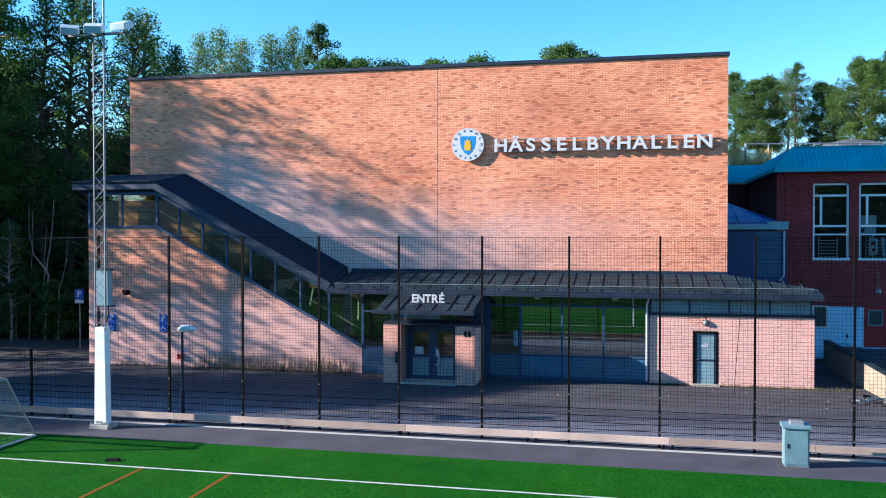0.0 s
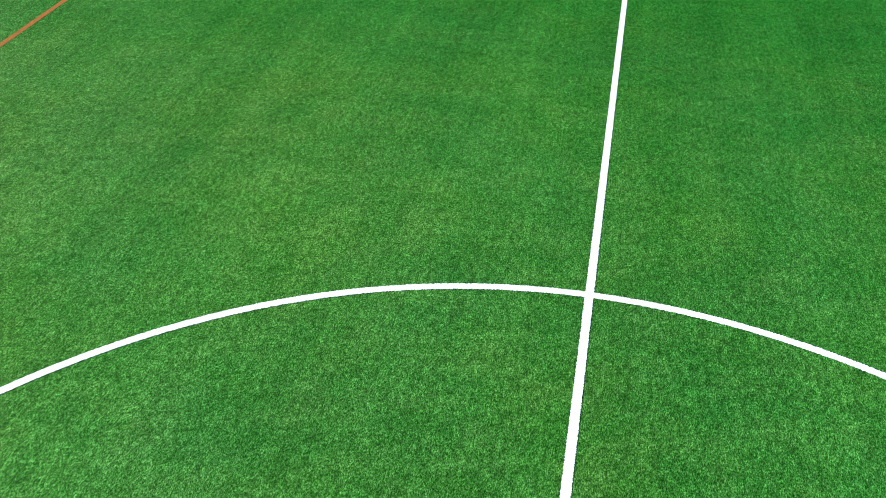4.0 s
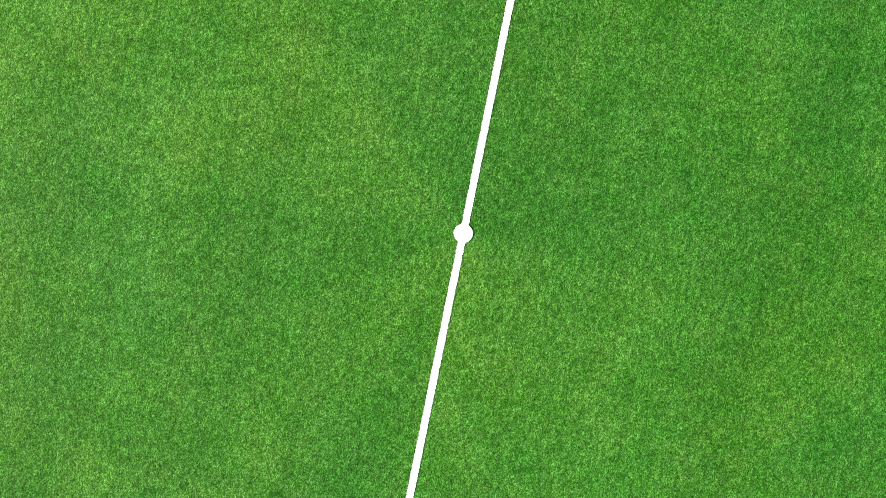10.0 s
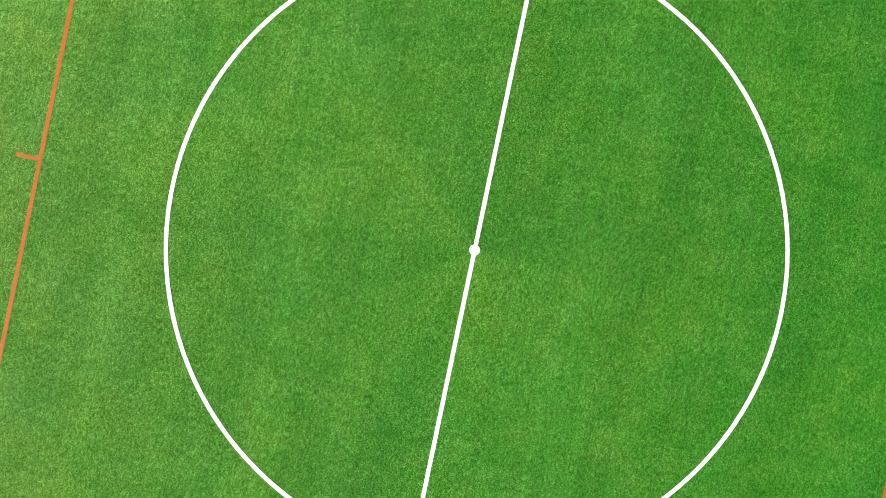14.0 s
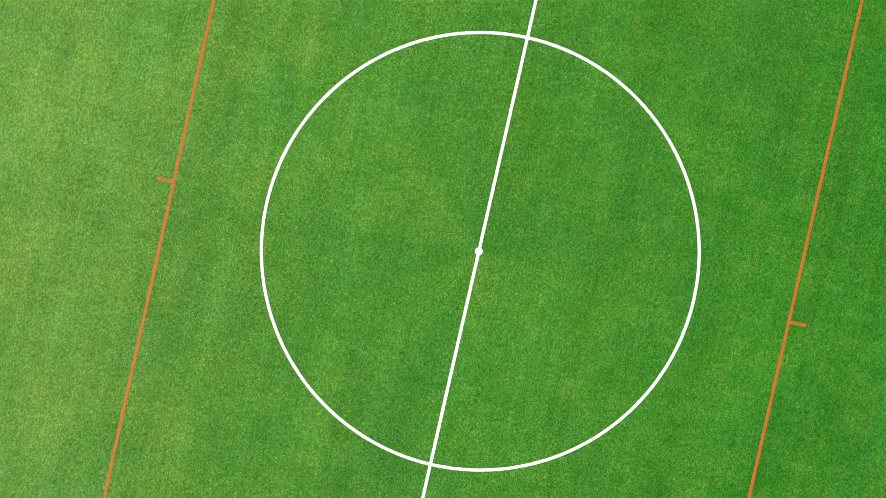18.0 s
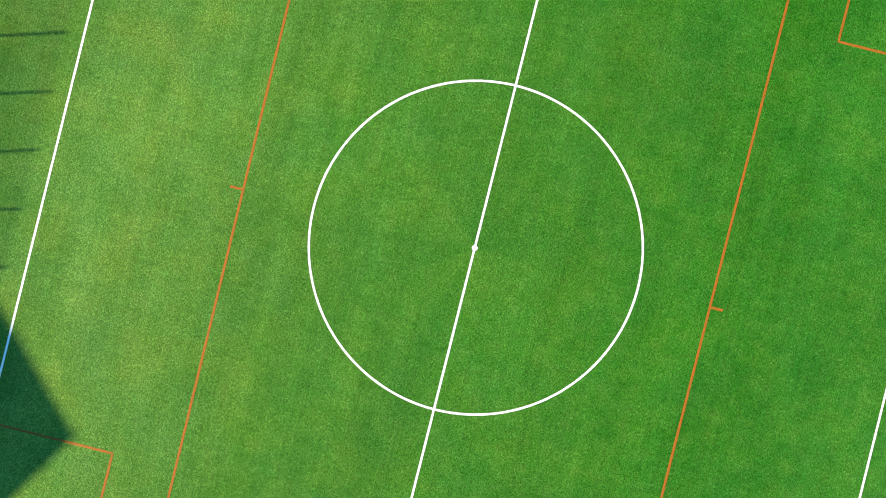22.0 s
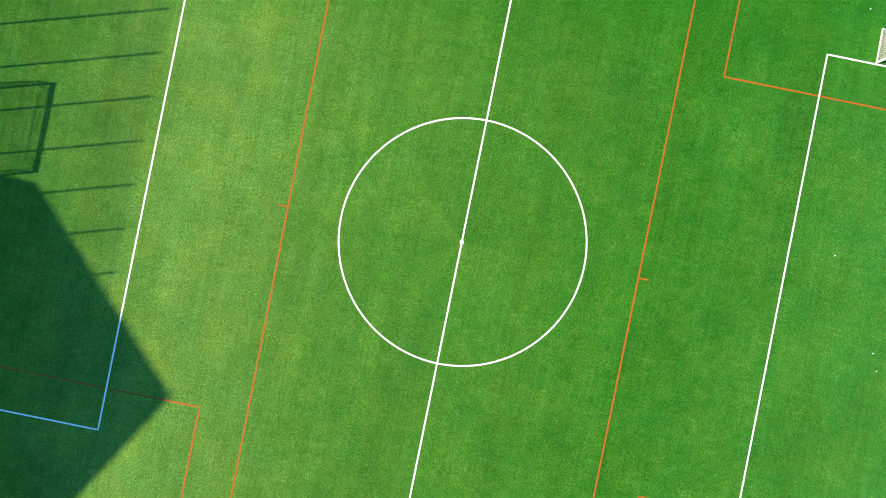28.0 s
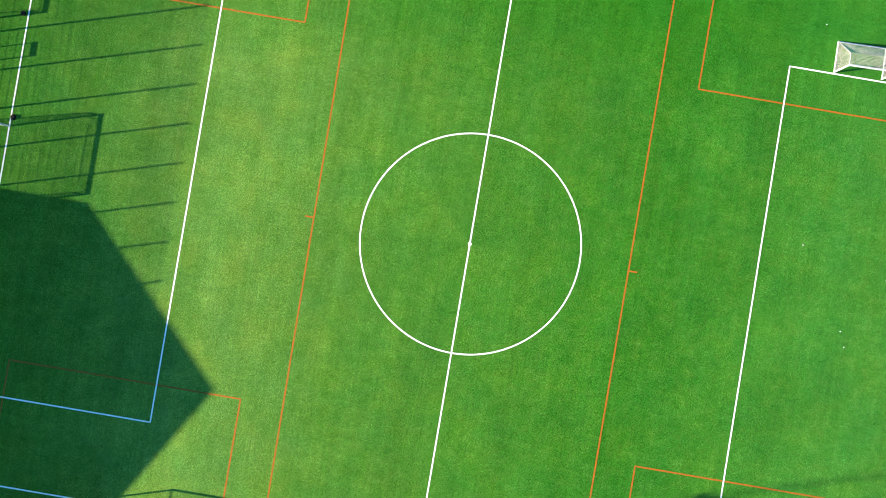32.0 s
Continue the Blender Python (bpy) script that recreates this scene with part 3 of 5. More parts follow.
    for bx in (0.05, 3.7):
        part("bracket", Geo().box(bx, bx + 0.07, -0.02, 0.02, -0.01, 0.14), BLACK_STEEL, b)

# ---- the hall that throws its gable's shadow on the pitch ----
west = thing("gabled_hall", (-42, -20.1, 0), "plain gabled hall beyond the goal end fence", "hall")
gable = [(0, -13.2, 0), (0, 13.2, 0), (0, 13.2, 6.45), (0, 0, 10.06), (0, -13.2, 6.45)]
part("walls", Geo().extrude(gable, (-34, 0, 0)), GREY_PANEL, west)
for s in (1, -1):
    part("roof", Geo().extrude([(0.02, 0, 10.06), (0.02, s * 13.25, 6.44), (0.02, s * 13.25, 6.52), (0.02, 0, 10.14)], (-34.04, 0, 0)), ROOF_METAL, west)

# ---- brickwork ----
def bricks(x0, x1, z0, z1, y, inside=None, seed=1, holes=(), length=0.25, course=0.08, joint=0.011, proud=0.009, depth=0.03):
    """Stretcher-bond bricks standing a little proud of a wall that faces -y."""
    rnd = random.Random(seed)
    g, z, r = Geo(), z0, 0
    while z + course <= z1 + 0.01:
        x = x0 - (length / 2 if r % 2 else 0)
        while x < x1 - 0.02:
            a, b = max(x, x0), min(x + length - joint, x1)
            for hx0, hx1, hz0, hz1 in holes:
                if a < hx1 and b > hx0 and hz0 < z + course / 2 < hz1:
                    a, b = (a, min(b, hx0)) if a < hx0 else (max(a, hx1), b)
            if b - a > 0.03 and (inside is None or inside((a + b) / 2, z + course / 2)):
                p = proud + rnd.uniform(-0.005, 0.006)
                n = len(g.v)
                t, u, f, k = z + course - joint, y + depth, y - p, z
                g.v += [(a, u, k), (b, u, k), (b, u, t), (a, u, t), (a, f, k), (b, f, k), (b, f, t), (a, f, t)]
                g.f += [(n + 4, n + 5, n + 6, n + 7), (n, n + 1, n + 5, n + 4), (n + 2, n + 3, n + 7, n + 6), (n + 1, n + 2, n + 6, n + 5), (n + 3, n, n + 4, n + 7)]
            x += length
        z += course
        r += 1
    return g


def side_bricks(y0, y1, z0, z1, x, sign, seed=1):
    """The same on a wall that faces along x."""
    g = bricks(y0, y1, z0, z1, 0, seed=seed)
    g.v = [(x - sign * vy, vx, vz) if sign < 0 else (x - vy, vx, vz) for vx, vy, vz in g.v]
    return g


# ---- the sports hall ----
hall = thing("sports_hall", (0, 0, 0), "tall brick sports hall with a sloping glazed stair", "sports hall")
YW, YF = 38.6, 36.0
HX0, HX1, HZ = -24.8, 3.94, 13.85
part("main_wall", Geo().box(HX0, HX1, YW, 66, -0.05, HZ), MORTAR, hall)
tagged(part("brick_facing", bricks(HX0, -8.915, 4.0, HZ, YW, seed=2), HALL_BRICK, hall, "orange and pink facing bricks"), kind="stuff")
tagged(part("brick_facing", bricks(-8.885, HX1, 4.0, HZ, YW, seed=3), HALL_BRICK, hall, "orange and pink facing bricks"), kind="stuff")
part("expansion_joint", Geo().box(-8.912, -8.888, YW - 0.002, YW + 0.02, 4.2, HZ), MORTAR, hall)
part("roof_edge", Geo().box(HX0 - 0.08, HX1 + 0.06, YW - 0.09, 66.1, HZ, HZ + 0.16), DARK_METAL, hall, "dark sheet metal roof edging", bevel=0.02)

# door block at the right end
part("door_block_wall", Geo().box(0.64, 2.36, YF, YW, -0.05, 2.85), MORTAR, hall)
part("door_block_wall", Geo().box(3.34, 6.98, YF, YW, -0.05, 2.85), MORTAR, hall)
part("door_lintel", Geo().box(2.36, 3.34, YF, YW, 2.2, 2.85), MORTAR, hall)
tagged(part("brick_facing", bricks(0.64, 6.98, 0.0, 2.82, YF, seed=4, holes=((0.0, 2.155, -1, 9), (2.35, 3.35, -1, 2.21))), BASE_BRICK, hall), kind="stuff")
tagged(part("brick_facing", side_bricks(YF, YW, 0.0, 2.82, 6.985, 1, seed=5), BASE_BRICK, hall), kind="stuff")
part("coping", Geo().box(0.6, 7.04, YF - 0.06, YW, 2.85, 2.91), DARK_METAL, hall)
clad = part("panel_band", Geo().box(0.64, 6.9, YF + 0.05, YW, 2.91, 3.52), BLUE_FRAME, hall)
for i in range(4):
    part("band_panel", Geo().box(0.72 + 1.55 * i, 2.17 + 1.55 * i, YF + 0.025, YF + 0.05, 2.95, 3.47), GREY_PANEL, clad)
sd = part("service_door", Geo().box(2.44, 3.26, YF + 0.06, YF + 0.1, 0.06, 2.12), GREY_PANEL, hall, "grey glazed service door in a dark frame")
part("door_frame", Geo().box(2.36, 2.44, YF - 0.02, YF + 0.12, 0, 2.2).box(3.26, 3.34, YF - 0.02, YF + 0.12, 0, 2.2).box(2.44, 3.26, YF - 0.02, YF + 0.12, 2.12, 2.2), BLACK_STEEL, sd)
part("door_rail", Geo().box(2.44, 3.26, YF + 0.045, YF + 0.06, 0.98, 1.06).box(2.44, 2.52, YF + 0.045, YF + 0.06, 0.06, 2.12).box(3.18, 3.26, YF + 0.045, YF + 0.06, 0.06, 2.12), DARK_METAL, sd)
part("door_handle", Geo().rod((2.5, YF + 0.0, 1.05), (2.62, YF + 0.0, 1.05), 0.012), GALV, sd)
part("threshold", Geo().box(2.3, 3.4, YF - 0.25, YF + 0.06, -0.02, 0.06), CONCRETE, sd)
part("notice_bars", Geo().box(2.74, 3.0, YF + 0.05, YF + 0.056, 1.66, 1.71).box(2.68, 2.96, YF + 0.05, YF + 0.056, 1.57, 1.62), LETTER_WHITE, sd)

# glazed front between porch and door block
front = part("glazed_front", Geo().box(-6.1, 0.64, YF + 0.02, YF + 0.1, 0.0, 0.12), BLUE_FRAME, hall, "blue-grey framed glazing")
part("closing_panel", Geo().box(-6.62, -6.10, YF, YF + 0.1, 0.0, 3.56).box(-10.15, -6.62, YF + 0.02, YF + 0.1, 2.5, 3.56), BLUE_FRAME, front, "dark blue panel beside the porch")
for x in (-6.05, -4.7, -2.95, -1.23, 0.56):
    part("mullion", Geo().box(x - 0.045, x + 0.045, YF - 0.02, YF + 0.12, 0.1, 3.56), BLUE_FRAME, front)
for z in (1.02, 3.12):
    part("transom", Geo().box(-6.0, 0.52, YF - 0.01, YF + 0.11, z - 0.04, z + 0.04), BLUE_FRAME, front)
for a, b in ((-6.0, -4.745), (-4.655, -2.995), (-2.905, -1.275), (-1.185, 0.515)):
    part("panel", Geo().box(a, b, YF + 0.02, YF + 0.06, 0.12, 0.98), FRONT_PANEL, front)
    part("pane", Geo().quad((a, YF + 0.06, 1.06), (b, YF + 0.06, 1.06), (b, YF + 0.022, 3.08), (a, YF + 0.022, 3.08)), BAND_GLASS if a < -5.5 else GLASS, front)
    part("top_pane", Geo().quad((a, YF + 0.04, 3.16), (b, YF + 0.04, 3.16), (b, YF + 0.04, 3.56), (a, YF + 0.04, 3.56)), BAND_GLASS, front)
part("floor_slab", Geo().box(-13.3, 0.64, YF + 0.12, YW, -0.02, 0.08), CONCRETE, hall)
part("downpipe", Geo().rod((0.52, YF - 0.09, 0.1), (0.52, YF - 0.09, 3.3), 0.045, 10).rod((0.52, YF - 0.09, 3.3), (0.62, YF - 0.5, 3.55), 0.045, 10), LETTER_WHITE, hall, "white downpipe")
for x in (-3.95, -0.75):
    part("soffit_lamp", Geo().box(x - 0.12, x + 0.12, YF - 0.33, YF - 0.2, 3.42, 3.58), LETTER_WHITE, hall, bevel=0.015)

# long lean-to roof of standing-seam metal
YE, ZE, ZR = 35.35, 3.74, 4.33
part("lean_to_roof", Geo().extrude([(-13.1, YE, ZE), (7.15, YE, ZE), (7.15, YE + 0.9, ZE + 0.16), (HX1, YW - 0.01, ZR), (-13.1, YW - 0.01, ZR)], (0, 0, 0.06)), ROOF_METAL, hall, "weathered standing-seam metal roof")
part("fascia", Geo().box(-13.15, 7.2, YE - 0.03, YE + 0.02, 3.55, 3.80), DARK_METAL, hall)
part("soffit", Geo().box(-13.1, 7.15, YE + 0.02, YF + 0.04, 3.56, 3.62), DARK_METAL, hall)
for i in range(33):
    x = -12.9 + 0.61 * i
    back = YW - 0.03 if x < HX1 else YW - 0.03 - (x - HX1) * 0.55
    part("seam", Geo().bar((x, YE + 0.02, ZE + 0.075), (x, back, ZE + 0.075 + (back - YE) * (ZR - ZE) / (YW - YE)), 0.022, 0.045), ROOF_METAL, hall)
    if i % 2 == 0:
        part("snow_bracket", Geo().bar((x + 0.2, YE + 0.32, ZE + 0.1), (x + 0.2, YE + 0.32, ZE + 0.26), 0.03, 0.03), GALV, hall)
for i in range(9):
    part("snow_board", Geo().extrude([(-12.9 + 2.2 * i, YE + 0.20, ZE + 0.10), (-12.9 + 2.2 * i, YE + 0.34, ZE + 0.24), (-12.9 + 2.2 * i, YE + 0.36, ZE + 0.22), (-12.9 + 2.2 * i, YE + 0.22, ZE + 0.08)], (2.15, 0, 0)), ROOF_METAL, hall, "weathered metal snow guard")
part("snow_rail", Geo().rod((-12.95, YE + 0.30, ZE + 0.25), (6.9, YE + 0.30, ZE + 0.25), 0.016, 6), GALV, hall, "thin pale snow rail along the eave")
part("wall_flashing", Geo().box(-13.1, HX1 + 0.03, YW - 0.05, YW - 0.01, ZR + 0.04, ZR + 0.2), DARK_METAL, hall)

# porch
porch = thing("entrance_porch", (0, 0, 0), "brick entrance porch with double doors and metal canopy", "porch")
for a, b in ((-10.15, -9.4), (-7.1, -6.3)):
    part("pillar", Geo().box(a, b, 33.9, 35.98, -0.02, 2.4), MORTAR, porch)
tagged(part("brick_facing", side_bricks(33.9, 35.95, 0, 2.38, -6.295, 1, seed=8), BASE_BRICK, porch), kind="stuff")
part("porch_glazing", Geo().quad((-9.4, 34.8, 2.33), (-7.1, 34.8, 2.33), (-7.1, 34.8, 2.88), (-9.4, 34.8, 2.88)).quad((-10.1, 34.7, 2.42), (-9.45, 34.7, 2.42), (-9.45, 34.7, 2.88), (-10.1, 34.7, 2.88)), DOOR_GLASS, porch)
part("door_frame", Geo().box(-9.4, -9.3, 34.75, 34.9, 0, 2.33).box(-7.2, -7.1, 34.75, 34.9, 0, 2.33).box(-9.3, -7.2, 34.75, 34.9, 2.22, 2.33), BLUE_FRAME, porch)
for a, b in ((-9.29, -8.26), (-8.24, -7.21)):
    leaf = part("door_leaf", Geo().box(a, a + 0.16, 34.8, 34.86, 0.03, 2.2).box(b - 0.16, b, 34.8, 34.86, 0.03, 2.2).box(a + 0.16, b - 0.16, 34.8, 34.86, 0.95, 1.07).box(a + 0.16, b - 0.16, 34.8, 34.86, 0.03, 0.2).box(a + 0.16, b - 0.16, 34.8, 34.86, 2.06, 2.2), BLUE_FRAME, porch, "blue-grey glazed door")
    part("pane", Geo().quad((a + 0.16, 34.83, 1.07), (b - 0.16, 34.83, 1.07), (b - 0.16, 34.83, 2.06), (a + 0.16, 34.83, 2.06)), DOOR_GLASS, leaf)
    part("lower_panel", Geo().box(a + 0.16, b - 0.16, 34.82, 34.85, 0.2, 0.95), GREY_PANEL, leaf)
    s = 1 if a < -9 else -1
    if s < 0:
        part("pull_handle", Geo().path([(-8.12 + 0.16 * math.sin(q), 34.73, 1.0 + 0.36 * math.cos(q)) for q in [i * math.pi / 10 for i in range(11)]], 0.022, 8), LETTER_WHITE, leaf, "white curved pull handle")
        part("lock_plate", Geo().box(-8.12, -7.98, 34.79, 34.8, 1.0, 1.3), LETTER_WHITE, leaf)
    else:
        part("notice", Geo().box(-9.02, -8.66, 34.78, 34.8, 1.1, 1.40), PALE_WALL, leaf, "blue and white notice")
        part("notice_bars", Geo().box(-8.99, -8.69, 34.77, 34.78, 1.27, 1.33).box(-8.99, -8.72, 34.77, 34.78, 1.19, 1.24).box(-8.99, -8.69, 34.77, 34.78, 1.12, 1.16), LETTER_WHITE, leaf)
part("door_step", Geo().box(-9.45, -7.05, 33.7, 34.9, -0.01, 0.05), CONCRETE, porch)
part("letter_box", Geo().box(-9.6, -9.42, 33.72, 33.9, 0.85, 1.3), DARK_METAL, porch, bevel=0.01)
part("number_bars", Geo().box(-6.72, -6.62, 33.87, 33.895, 1.98, 2.2).box(-6.56, -6.46, 33.87, 33.895, 1.98, 2.2), BLACK_STEEL, porch)
canopy = part("canopy_roof", Geo().extrude([(-10.3, 33.2, 3.02), (-6.25, 33.2, 3.02), (-6.25, 35.36, 3.5), (-10.3, 35.36, 3.5)], (0, 0, 0.05)), ROOF_METAL, porch, "grey standing-seam canopy")
part("canopy_fascia", Geo().box(-10.42, -6.2, 33.15, 33.2, 2.92, 3.08), DARK_METAL, canopy)
part("canopy_soffit", Geo().box(-10.3, -6.25, 33.21, 35.3, 2.92, 2.96), DARK_METAL, canopy)
part("canopy_cheek", Geo().extrude([(-6.27, 33.2, 2.96), (-6.27, 35.36, 2.96), (-6.27, 35.36, 3.5), (-6.27, 33.2, 3.02)], (0.03, 0, 0)), DARK_METAL, canopy)
part("canopy_cheek", Geo().extrude([(-10.29, 33.2, 2.96), (-10.29, 35.36, 2.96), (-10.29, 35.36, 3.5), (-10.29, 33.2, 3.02)], (0.03, 0, 0)), DARK_METAL, canopy)
for i in range(6):
    x = -9.93 + 0.66 * i
    part("seam", Geo().bar((x, 33.22, 3.09), (x, 35.34, 3.57), 0.03, 0.05), DARK_METAL, canopy)
part("beam", Geo().box(-10.15, -6.05, 33.92, 34.9, 2.4, 2.5), DARK_METAL, porch)

# bay between stair and porch
bay = part("stair_bay", Geo().box(-11.75, -10.15, YF, YF + 0.08, 0.0, 1.12), BLUE_PANEL, hall, "blue-grey panel under the stair glazing")
for x in (-11.72, -10.2):
    part("mullion", Geo().box(x - 0.05, x + 0.05, YF - 0.03, YF + 0.1, 1.1 if x < -11 else 0, 3.56), BLUE_FRAME, bay)
part("eave_lamp", Geo().box(-11.80, -11.64, YF - 0.16, YF - 0.03, 3.40, 3.56), LETTER_WHITE, bay, "small white lamp under the eave", bevel=0.012)
for z in (1.12, 2.72):
    part("transom", Geo().box(-11.67, -10.25, YF - 0.02, YF + 0.1, z, z + 0.06), BLUE_FRAME, bay)
part("pane", Geo().quad((-11.67, YF + 0.04, 1.18), (-10.25, YF + 0.04, 1.18), (-10.25, YF + 0.04, 2.72), (-11.67, YF + 0.04, 2.72)).quad((-11.67, YF + 0.04, 2.78), (-10.25, YF + 0.04, 2.78), (-10.25, YF + 0.04, 3.56), (-11.67, YF + 0.04, 3.56)), BAND_GLASS, bay)

# sloping stair: brick base, glass band, dark roof
SX0, SXB, SXE = -25.38, -21.78, -11.75


def stair_base(x):
    return 6.47 if x < SXB else 6.47 + (x - SXB) * (1.16 - 6.47) / (SXE - SXB)


def stair_eave(x):
    return 8.02 if x < SXB else 8.02 + (x - SXB) * (3.55 - 8.02) / (-13.25 - SXB)


base_poly = [(SX0, YF, -0.05), (SXE, YF, -0.05), (SXE, YF, 1.16), (SXB, YF, 6.47), (SX0, YF, 6.47)]
part("stair_wall", Geo().extrude(base_poly, (0, 0.25, 0)), MORTAR, hall)
tagged(part("brick_facing", bricks(SX0, SXE, 0, 6.45, YF, lambda x, z: z < stair_base(x) - 0.05, seed=9), BASE_BRICK, hall, "orange and pink facing bricks"), kind="stuff")
part("stair_end_wall", Geo().box(SX0, SX0 + 0.25, YF + 0.25, YW + 3, -0.05, 6.47), MORTAR, hall)
tagged(part("brick_facing", side_bricks(YF, YW + 3, 0, 6.45, SX0 - 0.005, -1, seed=10), BASE_BRICK, hall), kind="stuff")
stair = part("stair_cill", Geo().bar((SX0, YF, 6.5), (SXB, YF, 6.5), 0.14, 0.1).bar((SXB, YF, 6.5), (SXE, YF, 1.19), 0.14, 0.12), BLUE_FRAME, hall, "blue-grey stair window framing")
part("stair_head", Geo().bar((SX0, YF, 8.05), (SXB, YF, 8.05), 0.12, 0.12).bar((SXB, YF, 8.05), (-13.25, YF, 3.58), 0.12, 0.14), BLUE_FRAME, stair)
xs = [SX0 + 0.05, -23.6, SXB, -20.65, -19.45, -18.25, -17.05, -15.85, -14.65, -13.3]
for x in xs:
    part("mullion", Geo().box(x - 0.045, x + 0.045, YF - 0.03, YF + 0.09, stair_base(x) + 0.05, stair_eave(x)), BLUE_FRAME, stair)
for a, b in zip(xs, xs[1:] + [SXE]):
    a, b = a + 0.045, b - 0.045
    ta, tb = (stair_eave(a), stair_eave(b)) if b < -13 else (3.56, 3.56)
    part("pane", Geo().quad((a, YF + 0.03, stair_base(a) + 0.06), (b, YF + 0.03, stair_base(b) + 0.06), (b, YF + 0.03, tb), (a, YF + 0.03, ta)), STAIR_GLASS, stair).visible_shadow = False
part("stair_roof", Geo().extrude([(-25.95, YF - 0.35, 8.5), (SXB, YF - 0.35, 8.5), (-21.7, YW - 0.01, 9.04), (-25.95, YW - 0.01, 9.04)], (0, 0, 0.1)), STAIR_ROOF, hall, "dark metal stair roof")
part("stair_roof", Geo().extrude([(SXB, YF - 0.35, 8.5), (-13.2, YF - 0.35, 3.95), (-13.31, YW - 0.01, 4.5), (-21.7, YW - 0.01, 9.04)], (0, 0, 0.1)), STAIR_ROOF, hall)
part("stair_end", Geo().extrude([(-13.2, YF - 0.35, 3.99), (-13.31, YW - 0.03, 4.55), (-13.31, YW - 0.03, 3.62), (-13.2, YF - 0.35, 3.62)], (0.04, 0, 0)), STAIR_TRIM, hall)
part("stair_fascia", Geo().bar((-25.97, YF - 0.37, 8.42), (SXB, YF - 0.37, 8.42), 0.05, 0.36).bar((SXB, YF - 0.37, 8.42), (-13.15, YF - 0.37, 3.86), 0.05, 0.30), STAIR_TRIM, hall)
part("gutter", Geo().rod((-25.97, YF - 0.44, 8.6), (SXB, YF - 0.44, 8.6), 0.05, 8), ROOF_METAL, hall)
part("stair_soffit", Geo().extrude([(-25.9, YF - 0.35, 8.28), (SXB, YF - 0.35, 8.28), (SXB, YF + 0.05, 8.05), (-25.9, YF + 0.05, 8.05)], (0, 0, 0.04)).extrude([(SXB, YF - 0.35, 8.24), (-13.2, YF - 0.35, 3.7), (-13.2, YF + 0.05, 3.6), (SXB, YF + 0.05, 8.05)], (0, 0, 0.04)), DARK_METAL, hall)
part("stair_flight", Geo().extrude([(SXB, YF + 0.4, 5.9), (SXE, YF + 0.4, 0.6), (SXE, YF + 0.4, 0.3), (SXB, YF + 0.4, 5.6)], (0, 1.9, 0)).box(SX0 + 0.3, SXB, YF + 0.3, YW, 5.6, 5.9), CONCRETE, hall)

part("landing_desk", Geo().box(-22.95, -21.95, YF + 0.5, YF + 1.1, 5.9, 7.25), INTERIOR, hall, "dark cabinet on the stair landing")
part("landing_rail", Geo().rod((-23.5, YF + 0.45, 7.3), (-21.9, YF + 0.45, 7.3), 0.03).rod((-21.9, YF + 0.45, 7.3), (-11.9, YF + 0.45, 1.9), 0.025), LETTER_WHITE, hall, "pale stair handrail")
part("stair_lamp", Geo().bar((-14.28, YF + 0.3, 2.94), (-14.11, YF + 0.3, 3.77), 0.07, 0.05), LETTER_WHITE, hall, "white tube lamp housing inside the stair")
part("stair_lamp", Geo().bar((-12.0, YF + 0.3, 2.35), (-11.97, YF + 0.3, 3.35), 0.07, 0.05), LETTER_WHITE, hall)
part("entry_phone", Geo().box(-4.98, -4.8, YF - 0.1, YF - 0.021, 1.4, 2.06), GREY_PANEL, front, "pale blue entry panel on the mullion", bevel=0.01)

# sign and emblem
emblem = thing("emblem_disc", (-7.45, YW, 10.25), "round white city emblem with blue shield", "emblem")
R = 0.75
g = Geo()
g.extrude([(R * math.cos(i * math.pi / 32), -0.22, R * math.sin(i * math.pi / 32)) for i in range(64)], (0, 0.06, 0))
part("disc", g, LETTER_WHITE, emblem)
part("bracket", Geo().box(-0.3, -0.25, -0.17, 0.01, -0.3, 0.3).box(0.25, 0.3, -0.17, 0.01, -0.3, 0.3), GALV, emblem)
SHIELD_BLUE = plain("shield_blue", (0.01, 0.22, 0.62), 0.4, vary=0.08, bump=0)
SHIELD_GOLD = plain("shield_gold", (0.75, 0.40, 0.02), 0.4, vary=0.08, bump=0)
part("shield", Geo().extrude([(-0.35, -0.232, 0.38), (-0.34, -0.232, 0.05), (-0.28, -0.232, -0.18), (-0.16, -0.232, -0.36), (0, -0.232, -0.48), (0.16, -0.232, -0.36), (0.28, -0.232, -0.18), (0.34, -0.232, 0.05), (0.35, -0.232, 0.38)], (0, 0.012, 0)), SHIELD_BLUE, emblem)
part("shield_figure", Geo().extrude([(-0.13, -0.244, -0.27), (-0.17, -0.244, -0.08), (-0.12, -0.244, 0.06), (-0.15, -0.244, 0.20), (-0.06, -0.244, 0.15), (0, -0.244, 0.29), (0.06, -0.244, 0.15), (0.15, -0.244, 0.20), (0.12, -0.244, 0.06), (0.17, -0.244, -0.08), (0.13, -0.244, -0.27)], (0, 0.012, 0)), SHIELD_GOLD, emblem)


def text_mesh(name, words, size, depth, material, parent=None, label="", bold=0.028):
    """Raised lettering in the xz plane, facing -y, centred."""
    cu = bpy.data.curves.new(name, "FONT")
    cu.body, cu.size, cu.extrude = words, size, depth / 2
    cu.align_x, cu.align_y, cu.offset = "CENTER", "CENTER", size * bold
    tmp = bpy.data.objects.new(name, cu)
    me = bpy.data.meshes.new_from_object(tmp)
    bpy.data.objects.remove(tmp)
    me.transform(Matrix.Rotation(math.pi / 2, 4, "X"))
    me.materials.clear()
    me.materials.append(material)
